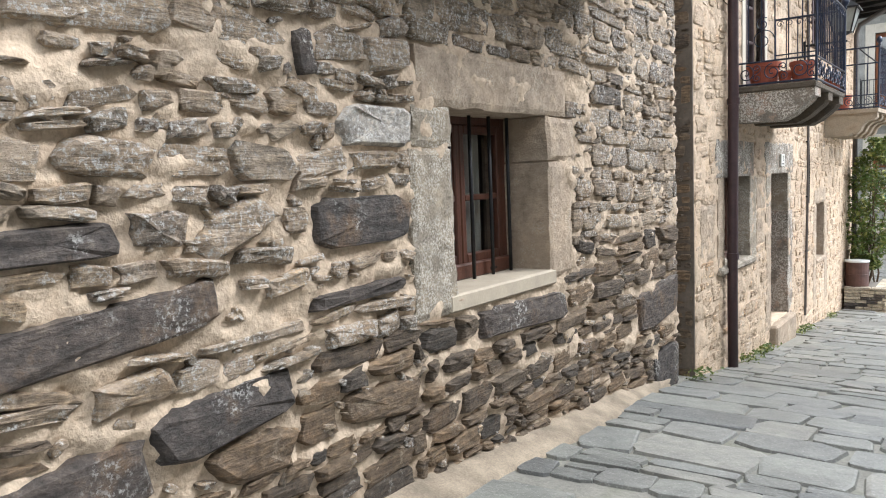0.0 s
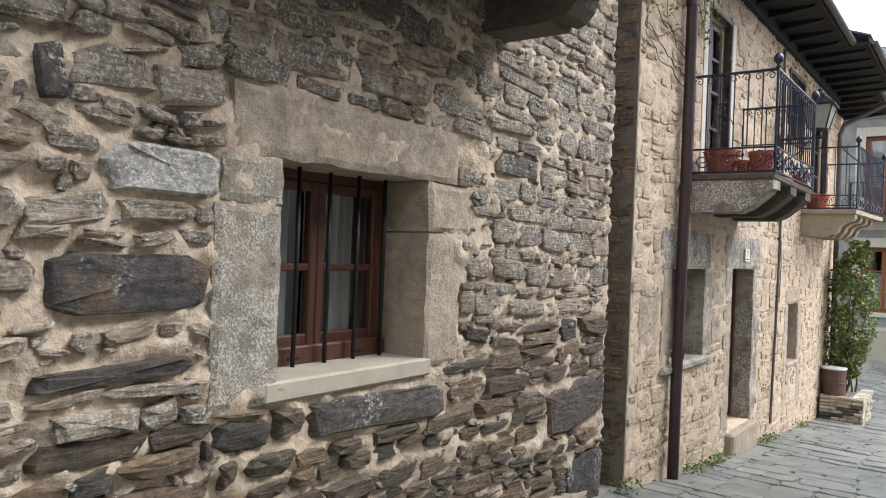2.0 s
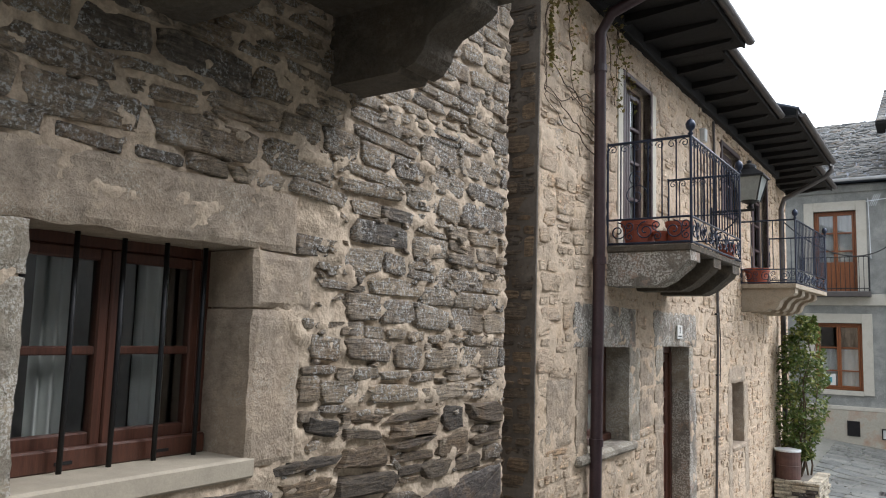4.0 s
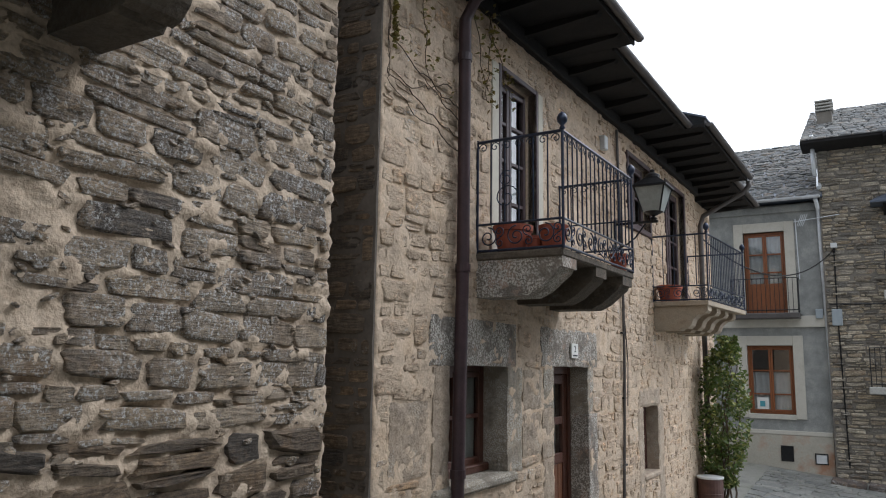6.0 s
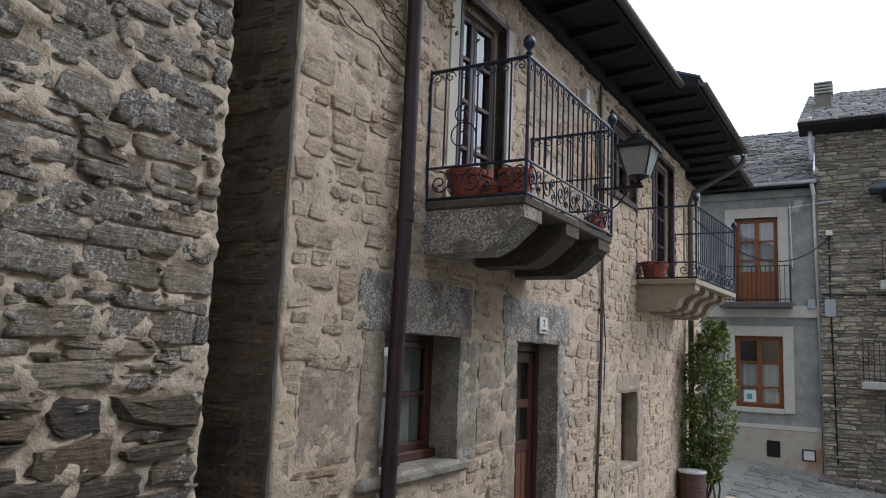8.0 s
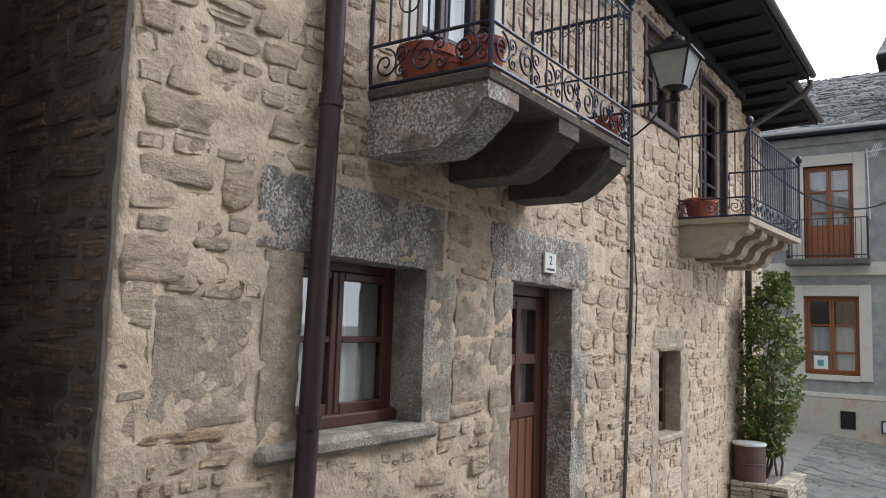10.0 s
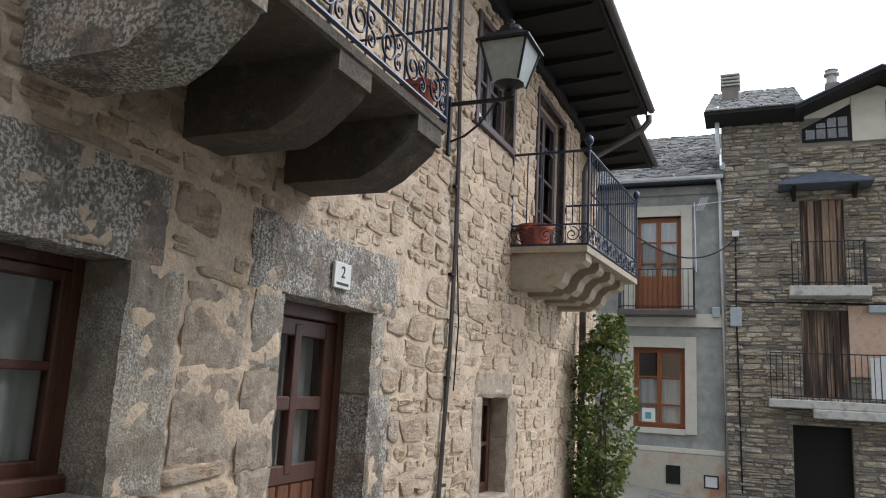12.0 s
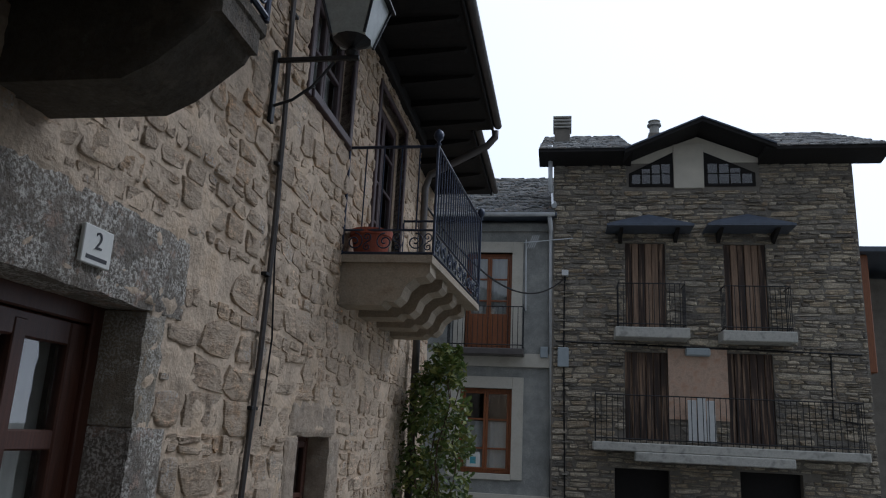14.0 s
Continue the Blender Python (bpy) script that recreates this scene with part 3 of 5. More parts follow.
def casement(win, at, u0, u1, v0, v1, d, wood, bars=(0.5,), fr=0.06, leafs=2, low=0.0, curtain=True, gap=0.10, folds=9, span=(0.0, 1.0), ctop=1.0, cloth=None):
    """Outer frame, sashes with panes, and white cloth behind: hung curtain and mirrored-sky stand-in."""
    f = Shape()
    f.box(at, u0, u0 + fr, v0, v1, d - 0.07, d, 0.006).box(at, u1 - fr, u1, v0, v1, d - 0.07, d, 0.006)
    f.box(at, u0 + fr, u1 - fr, v1 - fr, v1, d - 0.07, d - 0.002, 0.006).box(at, u0 + fr, u1 - fr, v0, v0 + fr, d - 0.07, d - 0.002, 0.006)
    part("window_frame", f, wood, win)
    a, b, c, e = u0 + fr, u1 - fr, v0 + fr, v1 - fr
    w = (b - a) / leafs
    for k in range(leafs):
        p, q = a + k * w + 0.002, a + (k + 1) * w - 0.002
        s = Shape()
        t = 0.055
        s.box(at, p, p + t, c, e, d - 0.05, d + 0.008, 0.008).box(at, q - t, q, c, e, d - 0.05, d + 0.008, 0.008)
        s.box(at, p + t, q - t, e - t, e, d - 0.05, d + 0.006, 0.008).box(at, p + t, q - t, c, c + t + low, d - 0.05, d + 0.006, 0.008)
        cuts = [c + t + low] + [c + (e - c) * x for x in bars] + [e - t]
        for x in cuts[1:-1]:
            s.box(at, p + t, q - t, x - 0.02, x + 0.02, d - 0.045, d + 0.004, 0.006)
        sash = part("sash", s, wood, win)
        for lo, hi in zip(cuts, cuts[1:]):
            pane(at, p + t - 0.004, q - t + 0.004, lo - 0.002, hi + 0.002, d - 0.022, sash)
        if curtain:
            cs, n = Shape(), 40
            for i in range(n + 1):
                u = p + t * 0.4 + (q - p - t * 0.8) * (span[0] + (span[1] - span[0]) * i / n)
                dd = d - gap - 0.018 * (1 + math.sin(folds * 2 * math.pi * i / n + 0.6 * math.sin(5 * i / n)))
                cs.v += [at(u, c + 0.02, dd), at(u, c + (e - c) * ctop - 0.01, dd)]
            cs.f = [(2 * i, 2 * i + 2, 2 * i + 3, 2 * i + 1) for i in range(n)]
            part("curtain", cs, cloth or curtain_mat, win, "white cloth behind glass, curtain and mirrored-sky stand-in", True)


casement(window_1, on_wall, 3.56, 4.76, 0.86, 1.98, -0.34, wood_red, (0.50,), 0.09, 2, 0.05, True, folds=3, span=(0.42, 0.8))
part("bottom_rail", Shape().box(on_wall, 3.60, 4.72, 0.90, 1.00, -0.335, -0.29, 0.01), wood_red, window_1)
for k in range(5):
    u = 3.70 + 0.23 * k
    part("iron_bar", Shape().tube([on_wall(u, 0.89, -0.25), on_wall(u + 0.004, 1.4, -0.252), on_wall(u, 1.96, -0.25)], 0.0125, 8), iron_black, window_1, smooth=True)
part("drain_slot", Shape().box(on_wall, 3.93, 4.01, 0.93, 0.945, -0.291, -0.286), iron_black, window_1)
part("drain_slot", Shape().box(on_wall, 4.42, 4.50, 0.93, 0.945, -0.291, -0.286), iron_black, window_1)

# balcony over the barred window, seen from below
balcony_a = thing("balcony", (WALL, 4.1, 2.95), "old stone balcony on scrolled brown corbels above a barred window", "balcony")
SCROLL = [(-0.05, 2.95), (0.47, 2.95), (0.49, 2.985), (0.53, 2.965), (0.59, 2.985), (0.645, 3.05), (0.67, 3.12), (0.72, 3.17), (0.80, 3.20), (0.90, 3.25), (0.94, 3.29), (0.94, 3.36), (-0.05, 3.36)]
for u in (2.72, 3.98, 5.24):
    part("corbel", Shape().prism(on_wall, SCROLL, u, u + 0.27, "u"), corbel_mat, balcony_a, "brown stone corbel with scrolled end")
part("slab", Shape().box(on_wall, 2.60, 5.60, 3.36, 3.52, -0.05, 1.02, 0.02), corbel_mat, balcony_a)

# ---- second house ----
WIN_B = (9.00, 10.12, 0.42, 1.43)
DOOR = (11.31, 12.40, -0.66, 1.43)
SLIT = (14.77, 15.58, -0.15, 0.84)
BD1 = (9.97, 10.83, 2.50, 4.46)
UPW = (14.28, 15.38, 3.58, 4.62)
BD2 = (16.45, 17.75, 2.46, 4.66)
HOLES2 = [WIN_B, DOOR, SLIT, BD1, UPW, BD2]
DRESS2 = [(8.66, 10.32, 1.43, 1.86), (10.12, 10.46, 0.40, 1.43), (10.95, 12.74, 1.43, 1.87), (11.00, 11.31, -0.75, 0.45), (10.98, 11.31, 0.45, 0.98), (11.02, 11.31, 0.98, 1.43), (12.40, 12.72, -0.8, 0.86), (12.40, 12.58, 0.86, 1.43),
          (14.55, 15.72, 0.84, 1.12), (15.58, 15.90, -1.0, 0.84), (14.50, 14.77, -1.0, 0.84), (8.60, 10.30, 0.30, 0.42), (10.50, 10.98, 0.98, 1.40), (10.48, 10.95, 0.52, 0.96), (8.72, 9.00, 0.42, 1.43), (8.10, 8.66, 0.55, 1.15)]
wall_2 = solo("wall_2", wall_shape(on_wall, SIDE_Y, 18.80, -2.4, 5.15, 0.5, [grow(h) for h in HOLES2[:3]] + HOLES2[3:], 0.04, 0.020, 7.0), mortar2, "ochre rubble house wall with lime mortar and granite quoins", "wall", "structure", smooth=True)
# Side wall has the gap's shade in its mortar and stone colours.
wall_3 = solo("wall_3", wall_shape(on_side, -3.6, WALL - 0.004, -1.4, 6.4, 0.026, [], 0.1, 0.012, 3.0), mortar_gap_shade, "stone side wall in the gap between two houses, coloured dark for shade", "wall", "structure")
# Added back closes the gap; its depth is assumed.
wall_4 = solo("wall_4", Shape().box(on_wall, 7.36, SIDE_Y - 0.002, -1.4, 6.4, -1.4, -1.2), mortarb, "dark plain back added to close the narrow gap between houses", "wall", "structure")
wall_5 = solo("wall_5", Shape().box(lambda u, v, d: (u, 7.35 - d, v), -3.6, WALL - 0.03, -1.4, 6.4, 0.004, 0.3), mortar1, "end face of the rubble house in the gap", "wall", "structure")
wall_6 = solo("wall_6", wall_shape(lambda u, v, d: (-2.62 + d, u, v), 18.80, 21.5, -2.4, 5.1, 0.4, [], 0.15, 0.012, 5.0), mortar2, "set-back ochre house wall behind a climbing plant", "wall", "structure")
DRESS_MATS = [granite_dark, granite_grey, granite_dark, granite_warm, granite_warm, granite_grey, granite_dark, granite_grey, granite_warm, granite_warm, granite_warm, granite_dark, granite_warm, granite_warm, granite_warm, granite_warm]

window_2 = thing("window_2", (WALL, 9.56, 0.42), "red-brown casement window with white curtains in a granite surround", "window", kind="structure")
for i in (0, 1, 14):
    dressed(on_wall, DRESS2[i], DRESS_MATS[i], window_2, 0.003, 0.3, 0.007, "lintel" if i == 0 else "jamb_stone")
part("window_sill", Shape().box(on_wall, 8.72, 10.28, 0.32, 0.424, -0.4, 0.05, 0.03), granite_grey, window_2, "rough grey stone sill")
casement(window_2, on_wall, 8.98, 10.14, 0.40, 1.45, -0.27, wood_red, (0.53,), 0.075, 2, 0.03, gap=0.05, folds=3)
part("weather_bar", Shape().box(on_wall, 9.0, 10.12, 0.42, 0.50, -0.27, -0.20, 0.012), wood_red, window_2)

door_1 = thing("door_1", (WALL, 11.85, -0.66), "half-glazed chestnut house door under a granite lintel", "door", kind="structure")
dressed(on_wall, DRESS2[2], granite_dark, door_1, 0.004, 0.3, 0.008, "lintel")
for i in (3, 4, 5, 6, 7):
    dressed(on_wall, DRESS2[i], DRESS_MATS[i], door_1, 0.001, 0.3, 0.008, "jamb_stone")
for i in (12, 13, 15):
    dressed(on_wall, DRESS2[i], DRESS_MATS[i], wall_2, -0.002, 0.1, 0.008)
fr = Shape()
fr.box(on_wall, 11.82, 11.90, 0.34, 1.30, -0.33, -0.258, 0.006)
fr.box(on_wall, 11.28, 11.37, -0.66, 1.45, -0.34, -0.24, 0.008).box(on_wall, 12.33, 12.43, -0.66, 1.45, -0.34, -0.24, 0.008).box(on_wall, 11.37, 12.33, 1.34, 1.45, -0.34, -0.242, 0.008)
part("door_frame", fr, wood_red, door_1)
leaf = Shape()
leaf.box(on_wall, 11.372, 11.50, -0.64, 1.335, -0.32, -0.262, 0.008).box(on_wall, 12.20, 12.328, -0.64, 1.335, -0.32, -0.262, 0.008)
for a, b in ((1.22, 1.335), (0.74, 0.83), (0.28, 0.40), (-0.64, -0.46)):
    leaf.box(on_wall, 11.50, 12.20, a, b, -0.32, -0.264, 0.008)
leaf_ob = part("door_leaf", leaf, wood_red, door_1)
for a, b in ((0.40, 0.74), (0.83, 1.22)):
    pane(on_wall, 11.495, 12.205, a, b, -0.29, leaf_ob)
for k in range(5):
    part("board", Shape().box(on_wall, 11.50 + 0.14 * k + 0.004, 11.64 + 0.14 * k - 0.004, -0.46, 0.28, -0.315, -0.275, 0.01), wood_door, leaf_ob, "chestnut board")
cs = Shape()
for i in range(61):
    u = 11.48 + 0.74 * i / 60
    dd = -0.36 - 0.02 * (1 + math.sin(9 * 2 * math.pi * i / 60))
    cs.v += [on_wall(u, 0.36, dd), on_wall(u, 1.26, dd)]
cs.f = [(2 * i, 2 * i + 2, 2 * i + 3, 2 * i + 1) for i in range(60)]
part("curtain", cs, curtain_mat, door_1, "white gathered curtain", True)
part("door_step", Shape().box(on_wall, 11.24, 12.52, -1.2, -0.70, -0.4, 0.10, 0.03), granite_warm, door_1, "worn stone threshold")

plaque = thing("house_number_plaque", (WALL + 0.02, 11.87, 1.53), "white ceramic house number plaque on a granite lintel", "sign")
part("tile", Shape().box(on_wall, 11.77, 11.98, 1.535, 1.705, 0.012, 0.034, 0.004), paper, plaque)


def letters(text, size, at, where, material, parent, name):
    cu = bpy.data.curves.new(name, "FONT")
    cu.body, cu.size, cu.align_x, cu.align_y, cu.extrude = text, size, "CENTER", "CENTER", 0.0015
    ob = new(name, cu)
    ob.data.materials.append(material)
    ob.parent = parent
    o, e, w = Vector(at(*where)), Vector(at(where[0] + 1, *where[1:])), Vector(at(where[0], where[1] + 1, where[2]))
    x, y = (e - o).normalized(), (w - o).normalized()
    z = x.cross(y)
    m = Matrix((x, y, z)).transposed().to_4x4()
    m.translation = o - Vector(BASE[parent.name])
    ob.matrix_basis = m
    return ob


letters("2", 0.11, on_wall, (11.875, 1.64, 0.036), ink, plaque, "numeral")
part("print_line", Shape().box(on_wall, 11.80, 11.95, 1.556, 1.574, 0.034, 0.0355), ink, plaque, "unreadable printed line")

window_3 = thing("window_3", (WALL, 15.17, -0.15), "narrow deep-set window slit with pale lintel", "window", kind="structure")
for i in (8, 9, 10):
    dressed(on_wall, DRESS2[i], DRESS_MATS[i], window_3, 0.006, 0.2, 0.02, "lintel" if i == 8 else "jamb_stone")
part("window_sill", Shape().box(on_wall, 14.72, 15.62, -0.23, -0.148, -0.4, 0.03, 0.02), granite_warm, window_3)
casement(window_3, on_wall, 14.75, 15.60, -0.16, 0.86, -0.20, wood_red, (0.5,), 0.06, 1, 0.0, False)

door_2 = thing("door_2", (WALL, 10.4, 2.50), "plum-painted glazed balcony door, leaves turned to mirror the sky", "door", kind="structure")
# White sheet behind these panes stands in for mirrored sky.
casement(door_2, on_wall, BD1[0], BD1[1], BD1[2], BD1[3], -0.13, wood_plum, (0.32, 0.56, 0.78), 0.06, 2, 0.28, True, 0.045, 3, (0.0, 0.9), cloth=sky_cloth_mat)
# Leaves are turned 4 degrees so their glass mirrors open sky.
for ob in door_2.children:
    if ob.name.startswith("sash"):
        ob.rotation_euler = (0, 0, radians(-4))
part("outer_frame", Shape().box(on_wall, 9.91, 9.97, 2.5, 4.52, -0.1, 0.012, 0.008).box(on_wall, 10.83, 10.89, 2.5, 4.52, -0.1, 0.012, 0.008).box(on_wall, 9.97, 10.83, 4.46, 4.52, -0.1, 0.011, 0.008), wood_plum, door_2)
part("pale_jamb", Shape().box(on_wall, 9.76, 9.905, 2.5, 4.5, -0.1, 0.008, 0.004).box(on_wall, 10.895, 11.02, 2.5, 4.5, -0.1, 0.008, 0.004), render_cream, door_2, "pale rendered door jamb")
window_4 = thing("window_4", (WALL, 14.83, 3.58), "plum-framed upper window beside a street lantern", "window", kind="structure")
casement(window_4, on_wall, *UPW, -0.10, wood_plum, (0.5,), 0.06, 2, 0.0, True)
part("outer_frame", Shape().box(on_wall, 14.20, 14.28, 3.50, 4.70, -0.1, 0.02, 0.008).box(on_wall, 15.38, 15.46, 3.50, 4.70, -0.1, 0.02, 0.008).box(on_wall, 14.28, 15.38, 4.62, 4.70, -0.1, 0.019, 0.008).box(on_wall, 14.28, 15.38, 3.50, 3.58, -0.1, 0.04, 0.008), wood_plum, window_4)
door_3 = thing("door_3", (WALL, 17.1, 2.46), "plum-painted glazed door behind a balcony rail", "door", kind="structure")
casement(door_3, on_wall, *BD2, -0.12, wood_plum, (0.35, 0.58, 0.8), 0.07, 2, 0.35, False)
part("outer_frame", Shape().box(on_wall, 16.37, 16.45, 2.46, 4.74, -0.1, 0.02, 0.008).box(on_wall, 17.75, 17.83, 2.46, 4.74, -0.1, 0.02, 0.008).box(on_wall, 16.45, 17.75, 4.66, 4.74, -0.1, 0.019, 0.008), wood_plum, door_3)


# ---- balconies of the second house ----
def spiral(at, cu, cv, d, r, turns, start, flip=1):
    n = int(14 * turns)
    return [at(cu + flip * r * (1 - 0.86 * i / n) * math.cos(start + 2 * math.pi * turns * i / n), cv + r * (1 - 0.86 * i / n) * math.sin(start + 2 * math.pi * turns * i / n), d) for i in range(n + 1)]


def scroll_panel(at, u, w, v0, v1, parent, flip):
    """One wrought scroll: a large and a small spiral joined by a bow."""
    h = v1 - v0
    s = Shape()
    s.tube(spiral(at, u + w * 0.40, v0 + h * 0.50, 0, h * 0.42, 1.6, math.pi / 2, flip), 0.007, 5)
    s.tube(spiral(at, u + w * 0.80, v0 + h * 0.72, 0, h * 0.23, 1.4, -math.pi / 2, -flip), 0.006, 5)
    s.tube(spiral(at, u + w * 0.82, v0 + h * 0.26, 0, h * 0.20, 1.4, math.pi / 2, -flip), 0.006, 5)
    part("scroll", s, iron, parent, smooth=True)


def railing(bal, at, corners, z0, z1, band, nbars, top_scrolls=False):
    """Rails, bars and scrolls along a run of corner points given as (u, d)."""
    for k, ((ua, da), (ub, db)) in enumerate(zip(corners, corners[1:])):
        run = math.hypot(ub - ua, db - da)
        def along(s, v, off, ua=ua, ub=ub, da=da, db=db, run=run):
            return at(ua + (ub - ua) * s / run, v, da + (db - da) * s / run)
        for v, r, nm in ((z1, 0.015, "top_rail"), (z0 + 0.02, 0.013, "bottom_rail"), (z0 + band, 0.011, "middle_rail")):
            part(nm, Shape().tube([along(0, v, 0), along(run, v, 0)], r, 6), iron, bal)
        n = nbars[k]
        for i in range(1, n):
            s = run * i / n
            part("baluster", Shape().tube([along(s, z0 + band, 0), along(s, z1, 0)], 0.008, 6), iron, bal)
        m = max(2, round(run / (band * 1.15)))
        for i in range(m):
            scroll_panel(along, run * i / m, run / m, z0 + 0.03, z0 + band - 0.01, bal, 1 if i % 2 else -1)
        if top_scrolls:
            m = max(3, round(run / 0.13))
            for i in range(m):
                part("rail_curl", Shape().tube(spiral(along, run * (i + 0.5) / m, z1 - 0.06, 0, 0.048, 1.3, 0, 1 if i % 2 else -1), 0.005, 5), iron, bal, smooth=True)
    for u, d in corners:
        part("corner_post", Shape().tube([at(u, z0, d), at(u, z1 + 0.02, d)], 0.014, 8), iron, bal)
    for u, d in corners[1:-1]:
        part("finial", Shape().lathe(at(u, z1, d), [(0.008, 0), (0.03, 0.02), (0.014, 0.045), (0.045, 0.08), (0.05, 0.115), (0.036, 0.15), (0.006, 0.175)], 12), iron, bal, "iron ball finial", True)


balcony_1 = thing("balcony", (WALL, 10.5, 2.06), "granite balcony on chamfered corbels with blue-black scrolled iron railing", "balcony", "balconies of the second house")
COR1 = [(-0.05, 2.06), (0.50, 2.06), (0.62, 2.12), (0.80, 2.27), (0.82, 2.31), (0.85, 2.31), (0.85, 2.42), (-0.05, 2.42)]
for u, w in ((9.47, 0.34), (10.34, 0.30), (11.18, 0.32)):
    # Nearest corbel stays lighter; the others carry shade in their colour.
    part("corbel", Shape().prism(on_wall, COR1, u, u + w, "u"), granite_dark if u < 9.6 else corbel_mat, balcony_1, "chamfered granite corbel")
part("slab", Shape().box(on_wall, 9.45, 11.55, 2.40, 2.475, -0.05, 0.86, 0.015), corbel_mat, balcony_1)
railing(balcony_1, on_wall, [(9.47, 0.0), (9.47, 0.86), (11.52, 0.86), (11.52, 0.0)], 2.47, 3.54, 0.27, (6, 17, 6), True)
part("side_ornament", Shape().tube(spiral(lambda u, v, d: on_wall(9.47, v, u), 0.30, 2.98, 0, 0.13, 1.5, 0), 0.006, 5).tube(spiral(lambda u, v, d: on_wall(9.47, v, u), 0.30, 3.16, 0, 0.08, 1.5, 1), 0.006, 5), iron, balcony_1, smooth=True)
part("cross_rail", Shape().tube([on_wall(11.50, 3.06, 0.0), on_wall(11.50, 3.06, 0.86)], 0.009, 6), iron, balcony_1)

balcony_2 = thing("balcony", (WALL, 16.7, 2.0), "tan plastered balcony on scrolled corbels with iron railing", "balcony", "balconies of the second house")
COR2 = [(-0.05, 2.02), (0.40, 2.02), (0.44, 2.06), (0.52, 2.05), (0.58, 2.10), (0.62, 2.20), (0.70, 2.27), (0.80, 2.29), (0.84, 2.33), (0.84, 2.42), (-0.05, 2.42)]
for u in (15.48, 16.18, 16.88, 17.58):
    part("corbel", Shape().prism(on_wall, COR2, u, u + 0.30, "u"), tan_plaster, balcony_2, "tan plastered scrolled corbel")
part("slab", Shape().prism(on_wall, [(15.44, -0.05), (15.44, 0.86), (17.98, 1.0), (17.98, -0.05)], 2.41, 2.48, "v"), tan_plaster, balcony_2)
railing(balcony_2, on_wall, [(15.47, 0.0), (15.47, 0.86), (17.95, 0.99), (17.95, 0.0)], 2.48, 3.54, 0.24, (5, 22, 5))


def pot(base, r, h, label):
    t = thing("flower_pot", base, label, "flower pot", "flower pots on the balconies")
    part("pot_body", Shape().lathe(base, [(r * 0.68, 0), (r * 0.72, 0.01), (r * 0.93, h * 0.78), (r, h * 0.80), (r * 1.02, h), (r * 0.9, h), (r * 0.86, h * 0.86)], 24), terracotta, t, smooth=False)
    part("earth", Shape().lathe((base[0], base[1], base[2] + h * 0.84), [(r * 0.86, 0), (r * 0.4, 0.012), (0.01, 0.016)], 16), soil, t)


pot((WALL + 0.26, 9.70, 2.475), 0.19, 0.27, "wide terracotta pot behind a balcony rail")
pot((WALL + 0.50, 9.66, 2.475), 0.08, 0.15, "small terracotta pot between two larger ones")
pot((WALL + 0.68, 9.68, 2.475), 0.135, 0.24, "terracotta pot at a balcony corner")
pot((WALL + 0.74, 11.40, 2.475), 0.10, 0.20, "small orange terracotta pot at a railing corner")
pot((WALL + 0.22, 15.66, 2.48), 0.20, 0.27, "large terracotta pot on a pale balcony")

# ---- roof and eaves of the second house ----
roof_1 = thing("roof_1", (WALL, 13, 5.05), "slate roof with deep timber eaves coloured near black for shade", "roof", kind="structure")
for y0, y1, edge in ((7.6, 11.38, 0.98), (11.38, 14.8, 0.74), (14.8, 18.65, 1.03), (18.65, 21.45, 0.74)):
    part("soffit", Shape().box(on_wall, y0, y1 - 0.004, 5.075, 5.115, -0.3, edge - 0.02), wood_dark, roof_1, "eave boards coloured near black for shade")
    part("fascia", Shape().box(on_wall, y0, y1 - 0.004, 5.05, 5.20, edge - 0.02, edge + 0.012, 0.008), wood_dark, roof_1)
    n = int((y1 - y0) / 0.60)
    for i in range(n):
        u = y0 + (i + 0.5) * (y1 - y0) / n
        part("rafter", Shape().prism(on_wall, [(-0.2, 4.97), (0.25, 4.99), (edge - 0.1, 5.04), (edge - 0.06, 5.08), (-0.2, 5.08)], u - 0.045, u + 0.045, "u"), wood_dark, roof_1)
    sl = Shape()
    sl.prism(on_wall, [(edge + 0.03, 5.205), (edge + 0.03, 5.235), (-5.5, 7.64), (-5.5, 7.60)], y0, y1 - 0.004, "u")
    part("slate_slope", sl, awning_slate, roof_1)
    gut = [(edge + 0.012 + 0.055 * (1 - math.cos(a)), 5.13 - 0.055 * math.sin(a)) for a in np.linspace(0, math.pi, 8)]
    part("gutter", Shape().prism(on_wall, gut, y0 + 0.02, y1 - 0.01, "u"), zinc_dark, roof_1, "dark half-round gutter")
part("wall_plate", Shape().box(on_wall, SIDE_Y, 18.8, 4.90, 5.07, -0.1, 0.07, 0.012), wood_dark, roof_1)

downpipe_1 = thing("downpipe", (WALL + 0.08, 9.10, -0.85), "plum-brown cast downpipe fixed to a stone wall", "drainpipe")
pts = [on_wall(8.97, -0.80, 0.09), on_wall(9.0, 0.2, 0.08), on_wall(9.06, 2.4, 0.08), on_wall(9.06, 4.6, 0.08), on_wall(9.06, 4.8, 0.2), on_wall(9.06, 5.06, 0.95)]
part("pipe", Shape().tube(pts, 0.058, 14), pipe_mat, downpipe_1, smooth=True)
for z in (0.5, 2.25, 4.2):
    part("collar", Shape().tube([on_wall(9.01 if z < 1 else 9.06, z, 0.08), on_wall(9.01 if z < 1 else 9.06, z + 0.07, 0.08)], 0.068, 14), pipe_mat, downpipe_1)
downpipe_2 = thing("downpipe", (WALL + 0.09, 18.7, -1.6), "dark downpipe at the house corner behind a climbing plant", "drainpipe")
